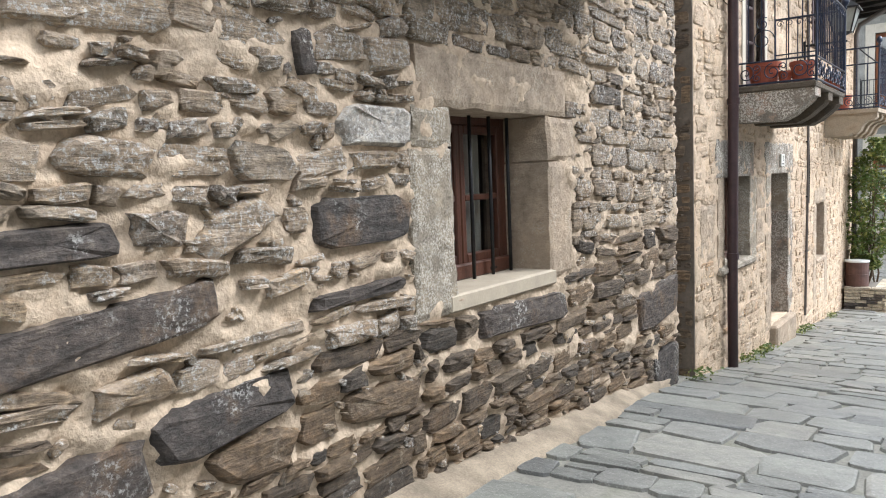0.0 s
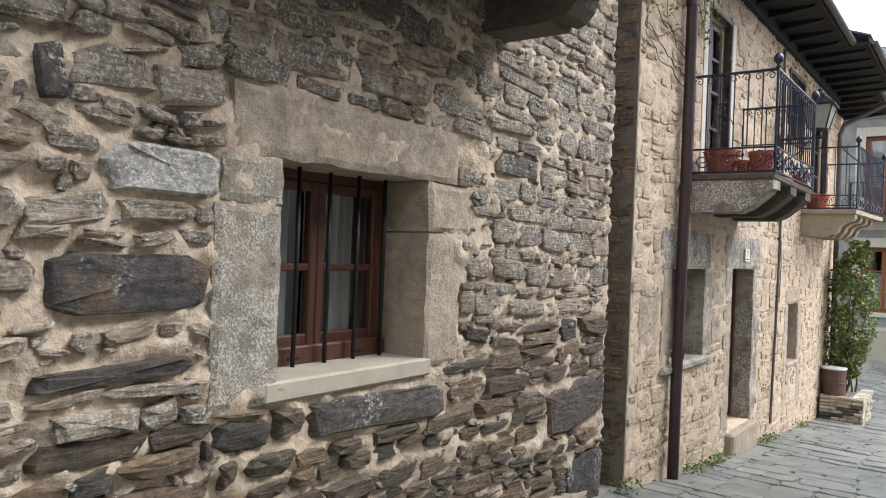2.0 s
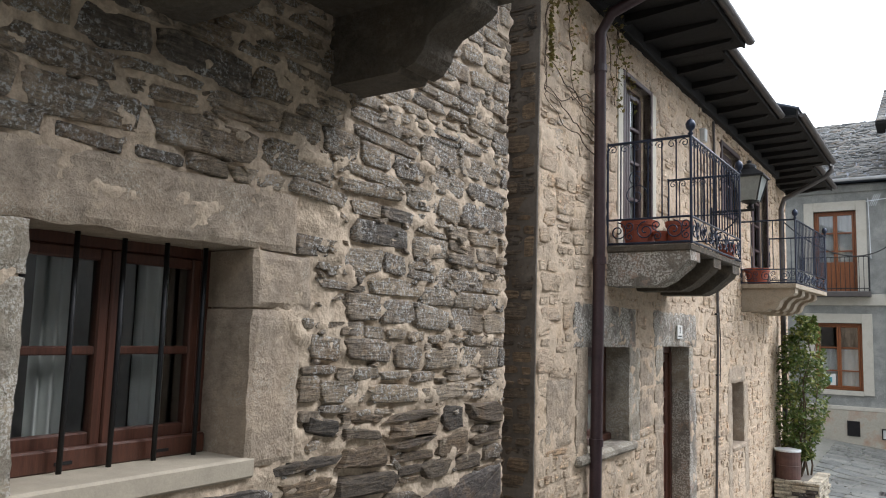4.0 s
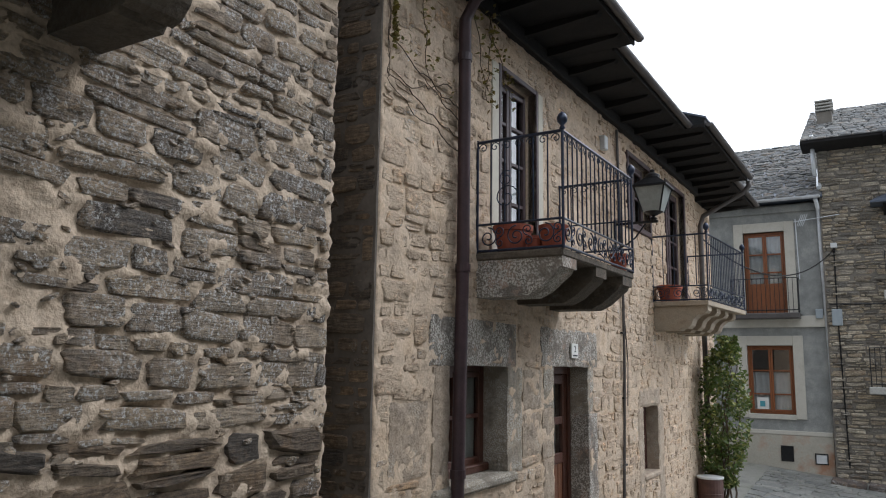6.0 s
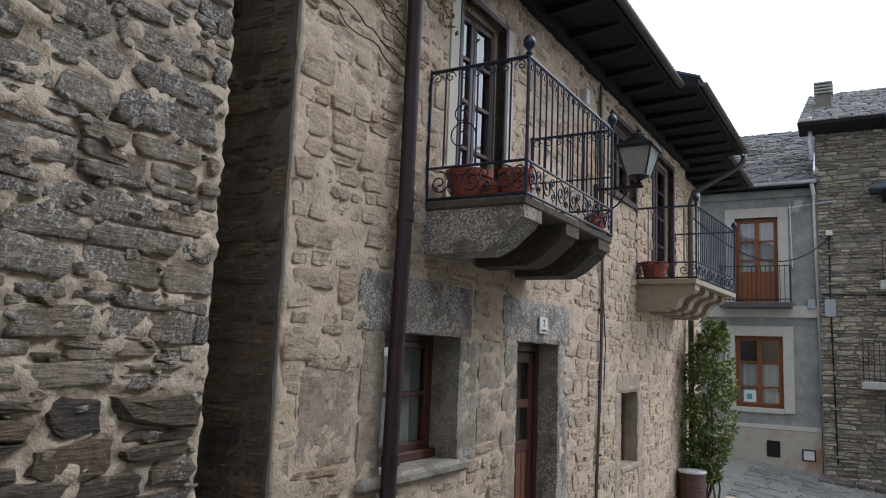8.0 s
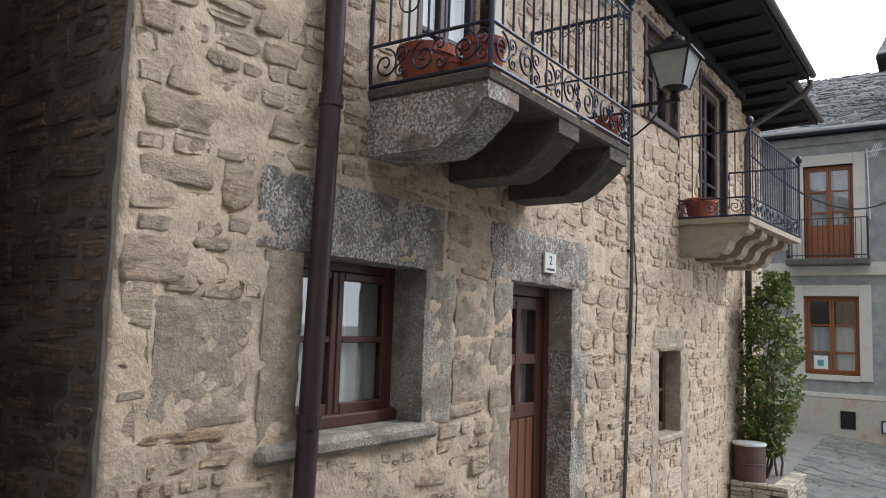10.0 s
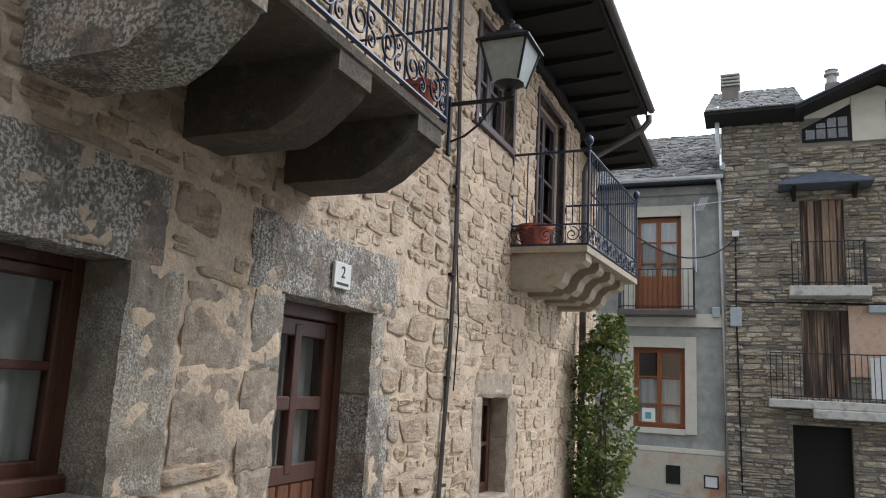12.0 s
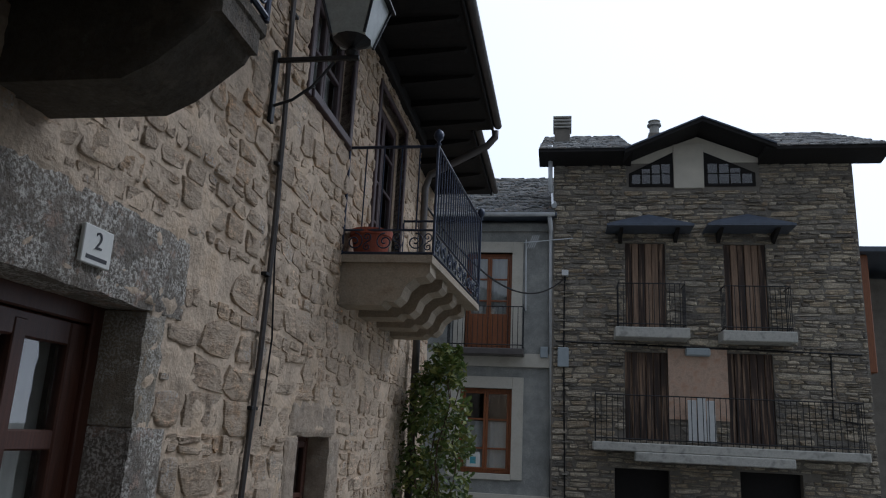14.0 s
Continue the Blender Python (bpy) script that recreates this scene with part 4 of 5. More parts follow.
part("pipe", Shape().tube([on_wall(18.72, -1.6, 0.1), on_wall(18.72, 4.25, 0.1), on_wall(18.72, 4.45, 0.16), on_wall(18.68, 4.85, 0.95), on_wall(18.66, 4.97, 1.06), on_wall(18.64, 5.06, 1.06)], 0.05, 12), zinc_dark, downpipe_2, smooth=True)

conduit = thing("wall_cable", (WALL + 0.02, 13.75, -0.9), "dark electric cable clipped down a stone wall", "cable")
part("cable", Shape().tube([on_wall(13.60, -0.95, 0.03), on_wall(13.70, 0.3, 0.03), on_wall(13.76, 1.3, 0.035), on_wall(13.79, 2.2, 0.03), on_wall(13.74, 3.0, 0.04), on_wall(13.72, 3.6, 0.03), on_wall(13.66, 4.85, 0.03)], 0.021, 6), zinc_dark, conduit)
part("second_cable", Shape().tube([on_wall(13.90, 0.9, 0.03), on_wall(13.95, 1.5, 0.03), on_wall(13.84, 2.1, 0.03), on_wall(13.82, 2.6, 0.03)], 0.007, 5), iron_black, conduit)
for z in (0.1, 1.0, 1.9, 2.7, 3.9):
    part("clip", Shape().box(on_wall, 13.70, 13.80, z, z + 0.025, 0.0, 0.045, 0.004), iron_black, conduit)

lamp = thing("street_lantern", (WALL, 13.55, 2.97), "black iron wall lantern with frosted panes on a bracket", "street lamp")
part("wall_plate", Shape().box(on_wall, 13.52, 13.58, 2.95, 3.50, 0.0, 0.03, 0.006), iron_black, lamp)
part("arm", Shape().box(on_wall, 13.535, 13.565, 3.41, 3.445, 0.02, 0.62, 0.005), iron_black, lamp)
part("brace", Shape().tube([on_wall(13.55, 3.08, 0.03), on_wall(13.55, 3.12, 0.16), on_wall(13.55, 3.22, 0.30), on_wall(13.55, 3.40, 0.44)], 0.011, 6), iron_black, lamp)
LC = on_wall(13.55, 3.44, 0.56)
part("bowl", Shape().lathe(LC, [(0.03, 0), (0.05, 0.03), (0.02, 0.06), (0.10, 0.10), (0.135, 0.12)], 12), iron_black, lamp)
part("lantern_pane", Shape().lathe((LC[0], LC[1], LC[2] + 0.12), [(0.165, 0), (0.285, 0.33)], 4, math.pi / 4), lantern_glass, lamp, "frosted glass body")
for k in range(4):
    a = math.pi / 4 + k * math.pi / 2
    c, s = math.cos(a), math.sin(a)
    part("lantern_edge", Shape().tube([(LC[0] + 0.168 * c, LC[1] + 0.168 * s, LC[2] + 0.115), (LC[0] + 0.29 * c, LC[1] + 0.29 * s, LC[2] + 0.455)], 0.012, 5), iron_black, lamp)
part("cap", Shape().lathe((LC[0], LC[1], LC[2] + 0.45), [(0.34, 0), (0.335, 0.025), (0.15, 0.13), (0.13, 0.15)], 4, math.pi / 4), iron_black, lamp)
part("crown", Shape().lathe((LC[0], LC[1], LC[2] + 0.59), [(0.10, 0), (0.10, 0.05), (0.07, 0.07), (0.03, 0.09), (0.035, 0.12), (0.005, 0.14)], 14), iron_black, lamp)

sensor = thing("alarm_box", (WALL, 13.0, 4.40), "small white box under the eaves", "box")
part("case", Shape().box(on_wall, 12.96, 13.08, 4.38, 4.58, 0, 0.09, 0.012), plastic_white, sensor)

# ---- plants at the corner ----
planter = thing("stone_planter", (-1.95, 18.3, -1.62), "low dry-stone planter of stacked slates at a house corner", "planter")
part("bed", Shape().box(lambda u, v, d: (u, v, d), -2.28, -1.62, 17.78, 19.0, -1.9, -1.06, 0.04), mortarb, planter)
rng = random.Random(5)
for k in range(9):
    z = -1.66 + 0.068 * k
    u = -2.3
    while u < -1.55:
        w = rng.uniform(0.14, 0.34)
        part("slate", Shape().box(lambda a, b, c: (a, b, c), u, min(u + w - 0.01, -1.52), 17.70 + rng.uniform(0, 0.04), 17.9, z, z + 0.06, 0.01), hero_dark if rng.random() < 0.2 else stoneb_join, planter)
        u += w
    u = 17.9
    while u < 19.0:
        w = rng.uniform(0.2, 0.4)
        part("slate", Shape().box(lambda a, b, c: (a, b, c), -1.75, -1.55 + rng.uniform(0, 0.04), u, u + w - 0.01, z, z + 0.06, 0.01), stoneb_join, planter)
        u += w
drum = thing("drum_planter", (-2.1, 18.0, -1.06), "rusty brown metal drum with a pale rim on a stone planter", "planter")
part("drum_body", Shape().lathe((-2.1, 18.02, -1.06), [(0.22, 0), (0.225, 0.02), (0.225, 0.24), (0.232, 0.25), (0.225, 0.26), (0.225, 0.52), (0.2, 0.52), (0.2, 0.45)], 24), barrel_mat, drum, smooth=False)
part("rim", Shape().lathe((-2.1, 18.02, -0.55), [(0.235, 0), (0.24, 0.02), (0.235, 0.035), (0.05, 0.05)], 24), plastic_white, drum, "pale plastic lid")


def leaf_cloud(rng, count, place, size):
    sh = Shape()
    for _ in range(count):
        p = Vector(place())
        s = rng.uniform(*size)
        q = Euler((rng.uniform(-1.0, 1.0), rng.uniform(-1.0, 1.0), rng.uniform(0, 6.3))).to_matrix()
        sh.add([p + q @ Vector(w) * s for w in ((-0.5, 0, 0), (-0.1, -0.33, 0.06), (0.6, 0, -0.1), (-0.1, 0.33, 0.06))], [(0, 1, 2), (0, 2, 3)])
    return sh


def climber():
    rng = random.Random(11)
    t = thing("climbing_plant", (-2.0, 18.5, -1.06), "leafy green climbing shrub against a house corner", "plant")
    for k in range(7):
        p = Vector((-2.0 + rng.uniform(-0.15, 0.2), 18.5 + rng.uniform(-0.2, 0.2), -1.1))
        pts = [p.copy()]
        while p.z < 1.7 + rng.uniform(-0.6, 0.3):
            p += Vector((rng.uniform(-0.07, 0.08), rng.uniform(-0.08, 0.08), 0.24))
            pts.append(p.copy())
        part("stem", Shape().tube(pts, 0.02, 6, 0.006), bark, t)

    def place():
        while True:
            z = rng.uniform(-0.75, 2.05)
            f = (z + 0.75) / 2.8
            r = 0.24 + 0.26 * math.sin(math.pi * min(1, f * 1.05)) ** 0.8
            a, q = rng.uniform(0, 6.3), rng.random() ** 0.45
            x, y = r * q * math.cos(a), r * 1.2 * q * math.sin(a)
            if nz(x * 3.5 + 9, z * 3.0, y * 3) + 0.5 * nz(x * 9, z * 9, y * 9) > -0.02 - 0.2 * (1 - q):
                return (-1.97 + 0.14 * f + x, 18.5 + y, z)
    part("crown", leaf_cloud(rng, 4300, place, (0.05, 0.12)), leaf_mat, t)


climber()


def creeper():
    rng = random.Random(23)
    t = thing("wall_creeper", (WALL, 8.9, 4.2), "bare creeper stems with a few yellowed leaves on stone", "plant")
    tips = []
    for k in range(11):
        u, v = rng.uniform(8.2, 9.7), 5.0
        if k > 5:
            u, v = 8.9 + rng.uniform(-0.2, 0.3), 3.9 - 0.15 * (k - 6)
        pts = []
        du, dv = rng.uniform(-0.05, 0.05), -0.06
        if k > 5:
            du, dv = -0.07, rng.uniform(-0.03, 0.02)
        for i in range(rng.randint(12, 24)):
            pts.append(on_wall(max(u, 7.93), v, 0.03 + 0.012 * math.sin(i)))
            u += du + rng.uniform(-0.035, 0.035)
            v += dv + rng.uniform(-0.03, 0.03)
            if v > 3.9:
                tips.append((u, v))
        part("stem", Shape().tube(pts, 0.007, 5, 0.003), bark, t)
    part("leaves", leaf_cloud(rng, 420, lambda: (lambda p: on_wall(max(7.95, p[0] + rng.gauss(0, 0.06)), p[1] + rng.gauss(0, 0.07), 0.05 + rng.random() * 0.04))(rng.choice(tips)), (0.03, 0.065)), leaf_yellow, t)


creeper()


def weeds():
    rng = random.Random(31)
    sh = leaf_cloud(rng, 500, lambda: (lambda y: (WALL + 0.05 + abs(rng.gauss(0, 0.08)), y, ground_z(WALL, y) + rng.random() * 0.10))(rng.choice((7.7, 9.6, 10.2, 10.6, 13.0, 13.4, 15.8)) + rng.gauss(0, 0.18)), (0.03, 0.06))
    solo("weeds", sh, leaf_mat, "small green weeds along the foot of a wall", "weeds", "stuff")


weeds()


# ---- grey house closing the street ----
grey_house = thing("grey_house", (-2.2, FAR_Y, -1.4), "grey roughcast house with pale stone surrounds and slate roof", "house")
W3, D3 = (-2.82, -1.57, 0.14, 2.10), (-2.78, -1.64, 3.05, 5.46)
part("wall", wall_shape(on_far, -5.0, -0.66, -2.2, 6.25, 0.4, [W3, D3], 0.25, 0.008, 2.0), render_grey, grey_house)
for k, (a, b, c, d, m) in enumerate(((-5.0, -0.66, -2.2, -0.42, render_rust), (-5.0, -0.66, -0.42, -0.30, render_pale), (-5.0, -0.66, 2.62, 2.95, render_pale), (-5.0, -0.66, 6.0, 6.2, render_grey))):
    part("plinth" if k == 0 else "string_course", Shape().box(on_far, a, b, c + 0.002, d - 0.002, 0.0, 0.05 + 0.01 * k, 0.008), m, grey_house)
for h, nm in ((W3, "window"), (D3, "balcony_door")):
    s = Shape()
    s.box(on_far, h[0] - 0.27, h[0], h[2] - 0.12, h[3] + 0.28, -0.2, 0.035, 0.01).box(on_far, h[1], h[1] + 0.27, h[2] - 0.12, h[3] + 0.28, -0.2, 0.035, 0.01)
    s.box(on_far, h[0], h[1], h[3], h[3] + 0.28, -0.2, 0.034, 0.01)
    if nm == "window":
        s.box(on_far, h[0], h[1], h[2] - 0.14, h[2], -0.2, 0.06, 0.01)
    surround = part(nm, s, render_pale, grey_house, "pale stone surround with orange wood joinery")
    # Upper door's sheet stands in for mirrored sky; lower window has a half-curtain.
    casement(surround, on_far, *h, -0.12, wood_orange, (0.27, 0.64) if nm == "window" else (0.50, 0.74), 0.07, 2, 0.0 if nm == "window" else 0.75, True, 0.03, 3, cloth=sky_cloth_mat, ctop=0.62 if nm == "window" else 1.0)
notice = thing("paper_notice", (-2.55, FAR_Y, 0.15), "printed notice behind a window pane", "notice")
part("sheet", Shape().box(on_far, -2.62, -2.30, 0.13, 0.60, -0.139, -0.136), paper, notice)
part("print", Shape().box(on_far, -2.60, -2.32, 0.16, 0.27, -0.1355, -0.134), teal, notice)
part("print_block", Shape().box(on_far, -2.54, -2.40, 0.34, 0.50, -0.1355, -0.134), teal, notice)
for a, b, c, d, m in ((-2.02, -1.69, -1.15, -0.72, iron_black), (-1.15, -0.82, -1.18, -0.88, plastic_white)):
    v = thing("wall_vent", (a, FAR_Y, c), "dark square iron vent in a plinth" if m is iron_black else "pale square meter hatch in a plinth", "vent")
    part("hatch", Shape().box(on_far, a + 0.03, b - 0.03, c + 0.03, d - 0.03, 0.02, 0.058), m, v)
    part("hatch_frame", Shape().box(on_far, a, a + 0.03, c, d, 0.04, 0.07).box(on_far, b - 0.03, b, c, d, 0.04, 0.07).box(on_far, a + 0.03, b - 0.03, c, c + 0.03, 0.04, 0.069).box(on_far, a + 0.03, b - 0.03, d - 0.03, d, 0.04, 0.069), iron_black, v)
bal3 = part("balcony", Shape().box(on_far, -3.15, -1.29, 2.86, 3.02, 0, 0.50, 0.02), zinc_dark, grey_house, "shallow balcony with thin iron rail")


def bar_rail(parent, at, u0, u1, d1, z0, z1, n, m):
    pts = [(u0, 0.0), (u0, d1), (u1, d1), (u1, 0.0)]
    for z in (z0 + 0.08, z1):
        part("rail", Shape().tube([at(pts[0][0], z, 0.0), at(u0, z, d1)], 0.014, 5).tube([at(u0, z, d1), at(u1, z, d1)], 0.014, 5).tube([at(u1, z, d1), at(u1, z, 0)], 0.014, 5), iron_black, parent)
    for i in range(n + 1):
        u = u0 + (u1 - u0) * i / n
        part("rail_bar", Shape().tube([at(u, z0, d1), at(u, z1 + (0.06 if i in (0, n) else 0), d1)], 0.009, 5), iron_black, parent)
    for k in range(1, m):
        for u in (u0, u1):
            part("rail_bar", Shape().tube([at(u, z0, d1 * k / m), at(u, z1, d1 * k / m)], 0.009, 5), iron_black, parent)


bar_rail(bal3, on_far, -3.12, -1.32, 0.46, 3.02, 4.02, 15, 4)
roof_sh = Shape()
rng = random.Random(77)


def on_slope3(u, v, d):
    c, s = math.cos(0.447), math.sin(0.447)
    return (u, FAR_Y - 0.45 + v * c - d * s * -1 * -1, 6.36 + v * s + d * c)


part("roof", Shape().prism(lambda u, v, d: (u, FAR_Y - d, v), [(0.45, 6.30), (0.45, 6.36), (-7.0, 9.93), (-14, 6.5), (-14, 6.3)], -5.0, -0.55, "u"), awning_slate, grey_house)
roof_part = grey_house.children[-1]
for s in rubble(rng, -5.0, -0.55, 0.0, 8.2, (0.16, 0.30), (1.2, 2.4), 0.012, wave=0.015):
    roof_sh.add(*stone_shape(rng, on_slope3, s, rng.uniform(0.015, 0.05), sides=7, square=0.35, sink=0.01))
ob = quick("slate_field", roof_sh.v, roof_sh.f, roof_slate, roof_part)
tagged(ob, "rough grey roof slates with moss", kind="stuff")
g = [(0.47 + 0.08 * (1 - math.cos(a)), 6.33 - 0.08 * math.sin(a)) for a in np.linspace(0, math.pi, 9)]
part("gutter", Shape().prism(on_far, g, -5.0, -0.60, "u"), zinc, grey_house, "bright zinc gutter")
part("ridge_flashing", Shape().tube([on_far(-0.62, 6.6, 0.3), on_far(-0.66, 7.3, -0.6), on_far(-0.60, 7.6, -1.2)], 0.07, 7), zinc, grey_house, "crumpled metal flashing")

zinc_pipe = thing("downpipe", (-0.62, FAR_Y, -1.4), "long bright zinc downpipe with a black iron foot", "drainpipe")
part("pipe", Shape().tube([on_far(-0.72, 6.24, 0.5), on_far(-0.69, 6.0, 0.14), on_far(-0.69, 5.6, 0.09), on_far(-0.60, 0.55, 0.09)], 0.055, 10), zinc, zinc_pipe, smooth=True)
part("foot_pipe", Shape().tube([on_far(-0.60, 0.55, 0.09), on_far(-0.57, -1.35, 0.09)], 0.062, 10), iron_black, zinc_pipe, smooth=True)
upper_pipe = thing("downpipe", (-0.62, BIG_Y, 7.8), "zinc pipe joining two roofs", "drainpipe")
part("pipe", Shape().tube([on_big(-0.72, 8.1, 0.35), on_big(-0.72, 7.4, 0.2), on_big(-0.70, 6.9, 0.25)], 0.055, 10), zinc, upper_pipe, smooth=True)
for a, b, c, d, m, nm in ((-0.92, -0.73, 2.86, 3.12, box_grey, on_far), (-0.50, -0.24, 2.64, 3.10, box_grey, on_big)):
    mb = thing("meter_box", (a, FAR_Y, c), "pale grey electric meter box on a facade", "meter box")
    part("case", Shape().box(nm, a, b, c, d, 0.0, 0.12, 0.015), m, mb)
flood = thing("wall_lamp", (-0.30, BIG_Y, 4.85), "small white floodlight on a stone facade", "lamp")
part("case", Shape().box(on_big, -0.42, -0.26, 4.82, 4.96, 0.02, 0.18, 0.01), plastic_white, flood)
part("bracket", Shape().box(on_big, -0.36, -0.32, 4.70, 4.82, 0.0, 0.08), iron_black, flood)
aerial = thing("antenna", (-1.25, FAR_Y, 5.6), "thin metal antenna on a facade", "antenna")
part("boom", Shape().tube([on_far(-1.35, 5.66, 0.25), on_far(-0.15, 5.78, 0.25)], 0.012, 5), zinc, aerial)
part("mast", Shape().tube([on_far(-1.28, 4.0, 0.03), on_far(-1.30, 5.75, 0.2)], 0.014, 5), zinc, aerial)
for k in range(4):
    part("element", Shape().tube([on_far(-1.26 + 0.05 * k, 5.52, 0.25), on_far(-1.12 + 0.05 * k, 5.86, 0.25)], 0.008, 4), zinc, aerial)
wire = thing("street_cable", (-1.9, 19, 4.0), "black cable slung between two houses", "cable")
P0, P1 = Vector(on_wall(18.7, 4.0, 0.12)), Vector(on_big(-0.35, 4.78, 0.05))
part("cable", Shape().tube([P0.lerp(P1, i / 16) - Vector((0, 0, 0.75 * 4 * (i / 16) * (1 - i / 16))) for i in range(17)], 0.016, 5), iron_black, wire)
for pts in ([on_big(-0.35, 4.8, 0.03), on_big(-0.36, 3.1, 0.03), on_big(-0.30, -1.2, 0.03)], [on_big(-0.55, 3.25, 0.03), on_big(1.0, 3.22, 0.03), on_big(6.2, 3.12, 0.03)], [on_big(5.55, 3.1, 0.03), on_big(5.5, 1.7, 0.03), on_big(6.1, 1.6, 0.03)]):
    c = thing("wall_cable", pts[0], "black cable run along a stone facade", "cable")
    part("cable", Shape().tube(pts, 0.02, 5), iron_black, c)

# ---- tall slate-stone house ----
tall = thing("stone_house", (2.9, BIG_Y, -1.6), "tall house of thin dark slate courses with shuttered balconies", "house")
SH = [(1.09, 2.02, 3.62, 5.68), (3.36, 4.30, 3.60, 5.66), (1.05, 2.02, 1.05, 3.05), (3.33, 4.32, 1.05, 3.08)]
GH = [(0.80, 2.00, -1.42, 0.42), (3.50, 4.80, -1.7, 0.48)]
GAB = [(1.20, 2.26, 7.11, 7.95), (2.99, 4.17, 7.11, 7.95)]
part("wall", wall_shape(on_big, -0.64, 6.36, -2.6, 7.72, 0.5, SH + GH, 0.25, 0.012, 4.0), mortarb, tall)
big_wall = tall.children[-1]
for k, h in enumerate(SH):
    sh = part("shutter", Shape().box(on_big, h[0], h[1], h[2], h[3], -0.16, -0.12), shutter_mat, tall, "weathered folding wooden shutters")
    n = 6
    for i in range(n):
        a = h[0] + (h[1] - h[0]) * i / n
        part("slat", Shape().box(on_big, a + 0.006, a + (h[1] - h[0]) / n - 0.006, h[2], h[3], -0.12, -0.07 + 0.02 * (i % 2), 0.008), bleached if i in (1, 3, 4) and k < 2 else shutter_mat, sh)
for a, b, z in ((0.80, 2.45, 3.31), (3.15, 4.72, 3.28)):
    bs = part("balcony", Shape().box(on_big, a, b, z, z + 0.24, 0, 0.62, 0.02), concrete, tall, "pale concrete balcony slab with thin iron bars")
    bar_rail(bs, on_big, a + 0.08, b - 0.08, 0.56, z + 0.24, z + 1.26, 13, 4)
bs = part("balcony", Shape().box(on_big, 0.30, 6.0, 0.80, 0.99, 0, 0.62, 0.02), concrete, tall, "long concrete balcony slab with thin iron bars")
part("beam", Shape().box(on_big, 1.2, 4.5, 0.60, 0.80, 0.3, 0.66, 0.02), concrete, bs)
bar_rail(bs, on_big, 0.36, 5.95, 0.56, 0.99, 2.02, 46, 4)
part("plaster_panel", Shape().box(on_big, 2.02, 3.33, 1.55, 3.15, 0.0, 0.035), peach, tall, "peeling peach plaster panel")
sign = thing("balcony_banner", (2.64, BIG_Y - 0.58, 1.05), "faded white board behind balcony bars", "sign")
for a, b, z in ((2.36, 2.54, 1.05), (2.56, 2.74, 1.05), (2.76, 2.94, 1.05)):
    part("board", Shape().box(on_big, a, b, z, 2.02 - abs(a - 2.56) * 0.3, 0.46, 0.49, 0.006), plastic_white, sign)
ld = thing("wall_lamp", (2.68, BIG_Y, 3.0), "small grey lamp under a balcony", "lamp")
part("case", Shape().box(on_big, 2.40, 2.95, 2.98, 3.16, 0.0, 0.18, 0.03), box_grey, ld)
for a, b, c in ((0.63, 2.60, 5.96), (2.90, 4.82, 5.97)):
    m, w = (a + b) / 2, 0.75
    s = Shape()
    s.add([on_big(a, c, w), on_big(b, c, w), on_big(b - 0.3, c + 0.30, 0.0), on_big(a + 0.3, c + 0.30, 0.0), on_big(m, c + 0.34, 0.35), on_big(a, c - 0.05, w), on_big(b, c - 0.05, w), on_big(b, c, 0), on_big(a, c, 0), on_big(a, c - 0.05, 0), on_big(b, c - 0.05, 0)],
          [(0, 1, 4), (1, 7, 2, 4), (2, 3, 4), (3, 8, 0, 4), (0, 5, 6, 1), (1, 6, 10, 7), (0, 8, 9, 5), (5, 9, 10, 6)])
    aw = part("canopy", s, awning_slate, tall, "small hipped slate canopy over a shutter")
    for e in (a + 0.3, b - 0.38):
        part("canopy_bracket", Shape().prism(on_big, [(0, c - 0.3), (0.6, c - 0.06), (0, c - 0.06)], e, e + 0.08, "u"), wood_dark, aw)
# Near-black panels stand for the shade inside the ground-floor openings.
for k, h in enumerate(GH):
    part("ground_floor_door", Shape().box(on_big, h[0], h[1], h[2], h[3], -0.3, -0.25), wood_dark, tall, "near-black panel standing for the shade in a ground-floor opening")
# gable dormer
gab = part("gable", Shape().prism(on_big, [(1.12, 7.72), (4.38, 7.72), (4.38, 7.78), (2.85, 8.40), (1.12, 7.76)], -0.5, 0.02, "d").box(on_big, 2.27, 2.98, 7.06, 8.20, 0.0, 0.05, 0.01), render_cream, tall, "cream rendered gable post and infill")
for h, sgn in zip(GAB, (1, -1)):
    tri = [(h[0], h[2]), (h[1], h[2]), (h[1], 8.0), (h[0], 7.45)] if sgn == 1 else [(h[0], h[2]), (h[1], h[2]), (h[1], 7.45), (h[0], 8.0)]
    gw = part("window", Shape().prism(on_big, tri, 0.004, 0.03, "d"), wood_dark, tall, "sloping attic window with dark bars")
    n = 4
    for i in range(n):
        a, b = h[0] + 0.06 + (h[1] - h[0] - 0.12) * i / n, h[0] + 0.06 + (h[1] - h[0] - 0.12) * (i + 1) / n
        top = lambda u: 7.42 + 0.5 * ((u - h[0]) if sgn == 1 else (h[1] - u)) / (h[1] - h[0])
        for j in range(2):
            lo = h[2] + 0.07 + 0.27 * j
            hi = min(lo + 0.24, top((a + b) / 2) - 0.05)
            if hi - lo > 0.06:
                part("pane", Shape().box(on_big, a + 0.02, b - 0.02, lo, hi, 0.03, 0.036), glass, gw)
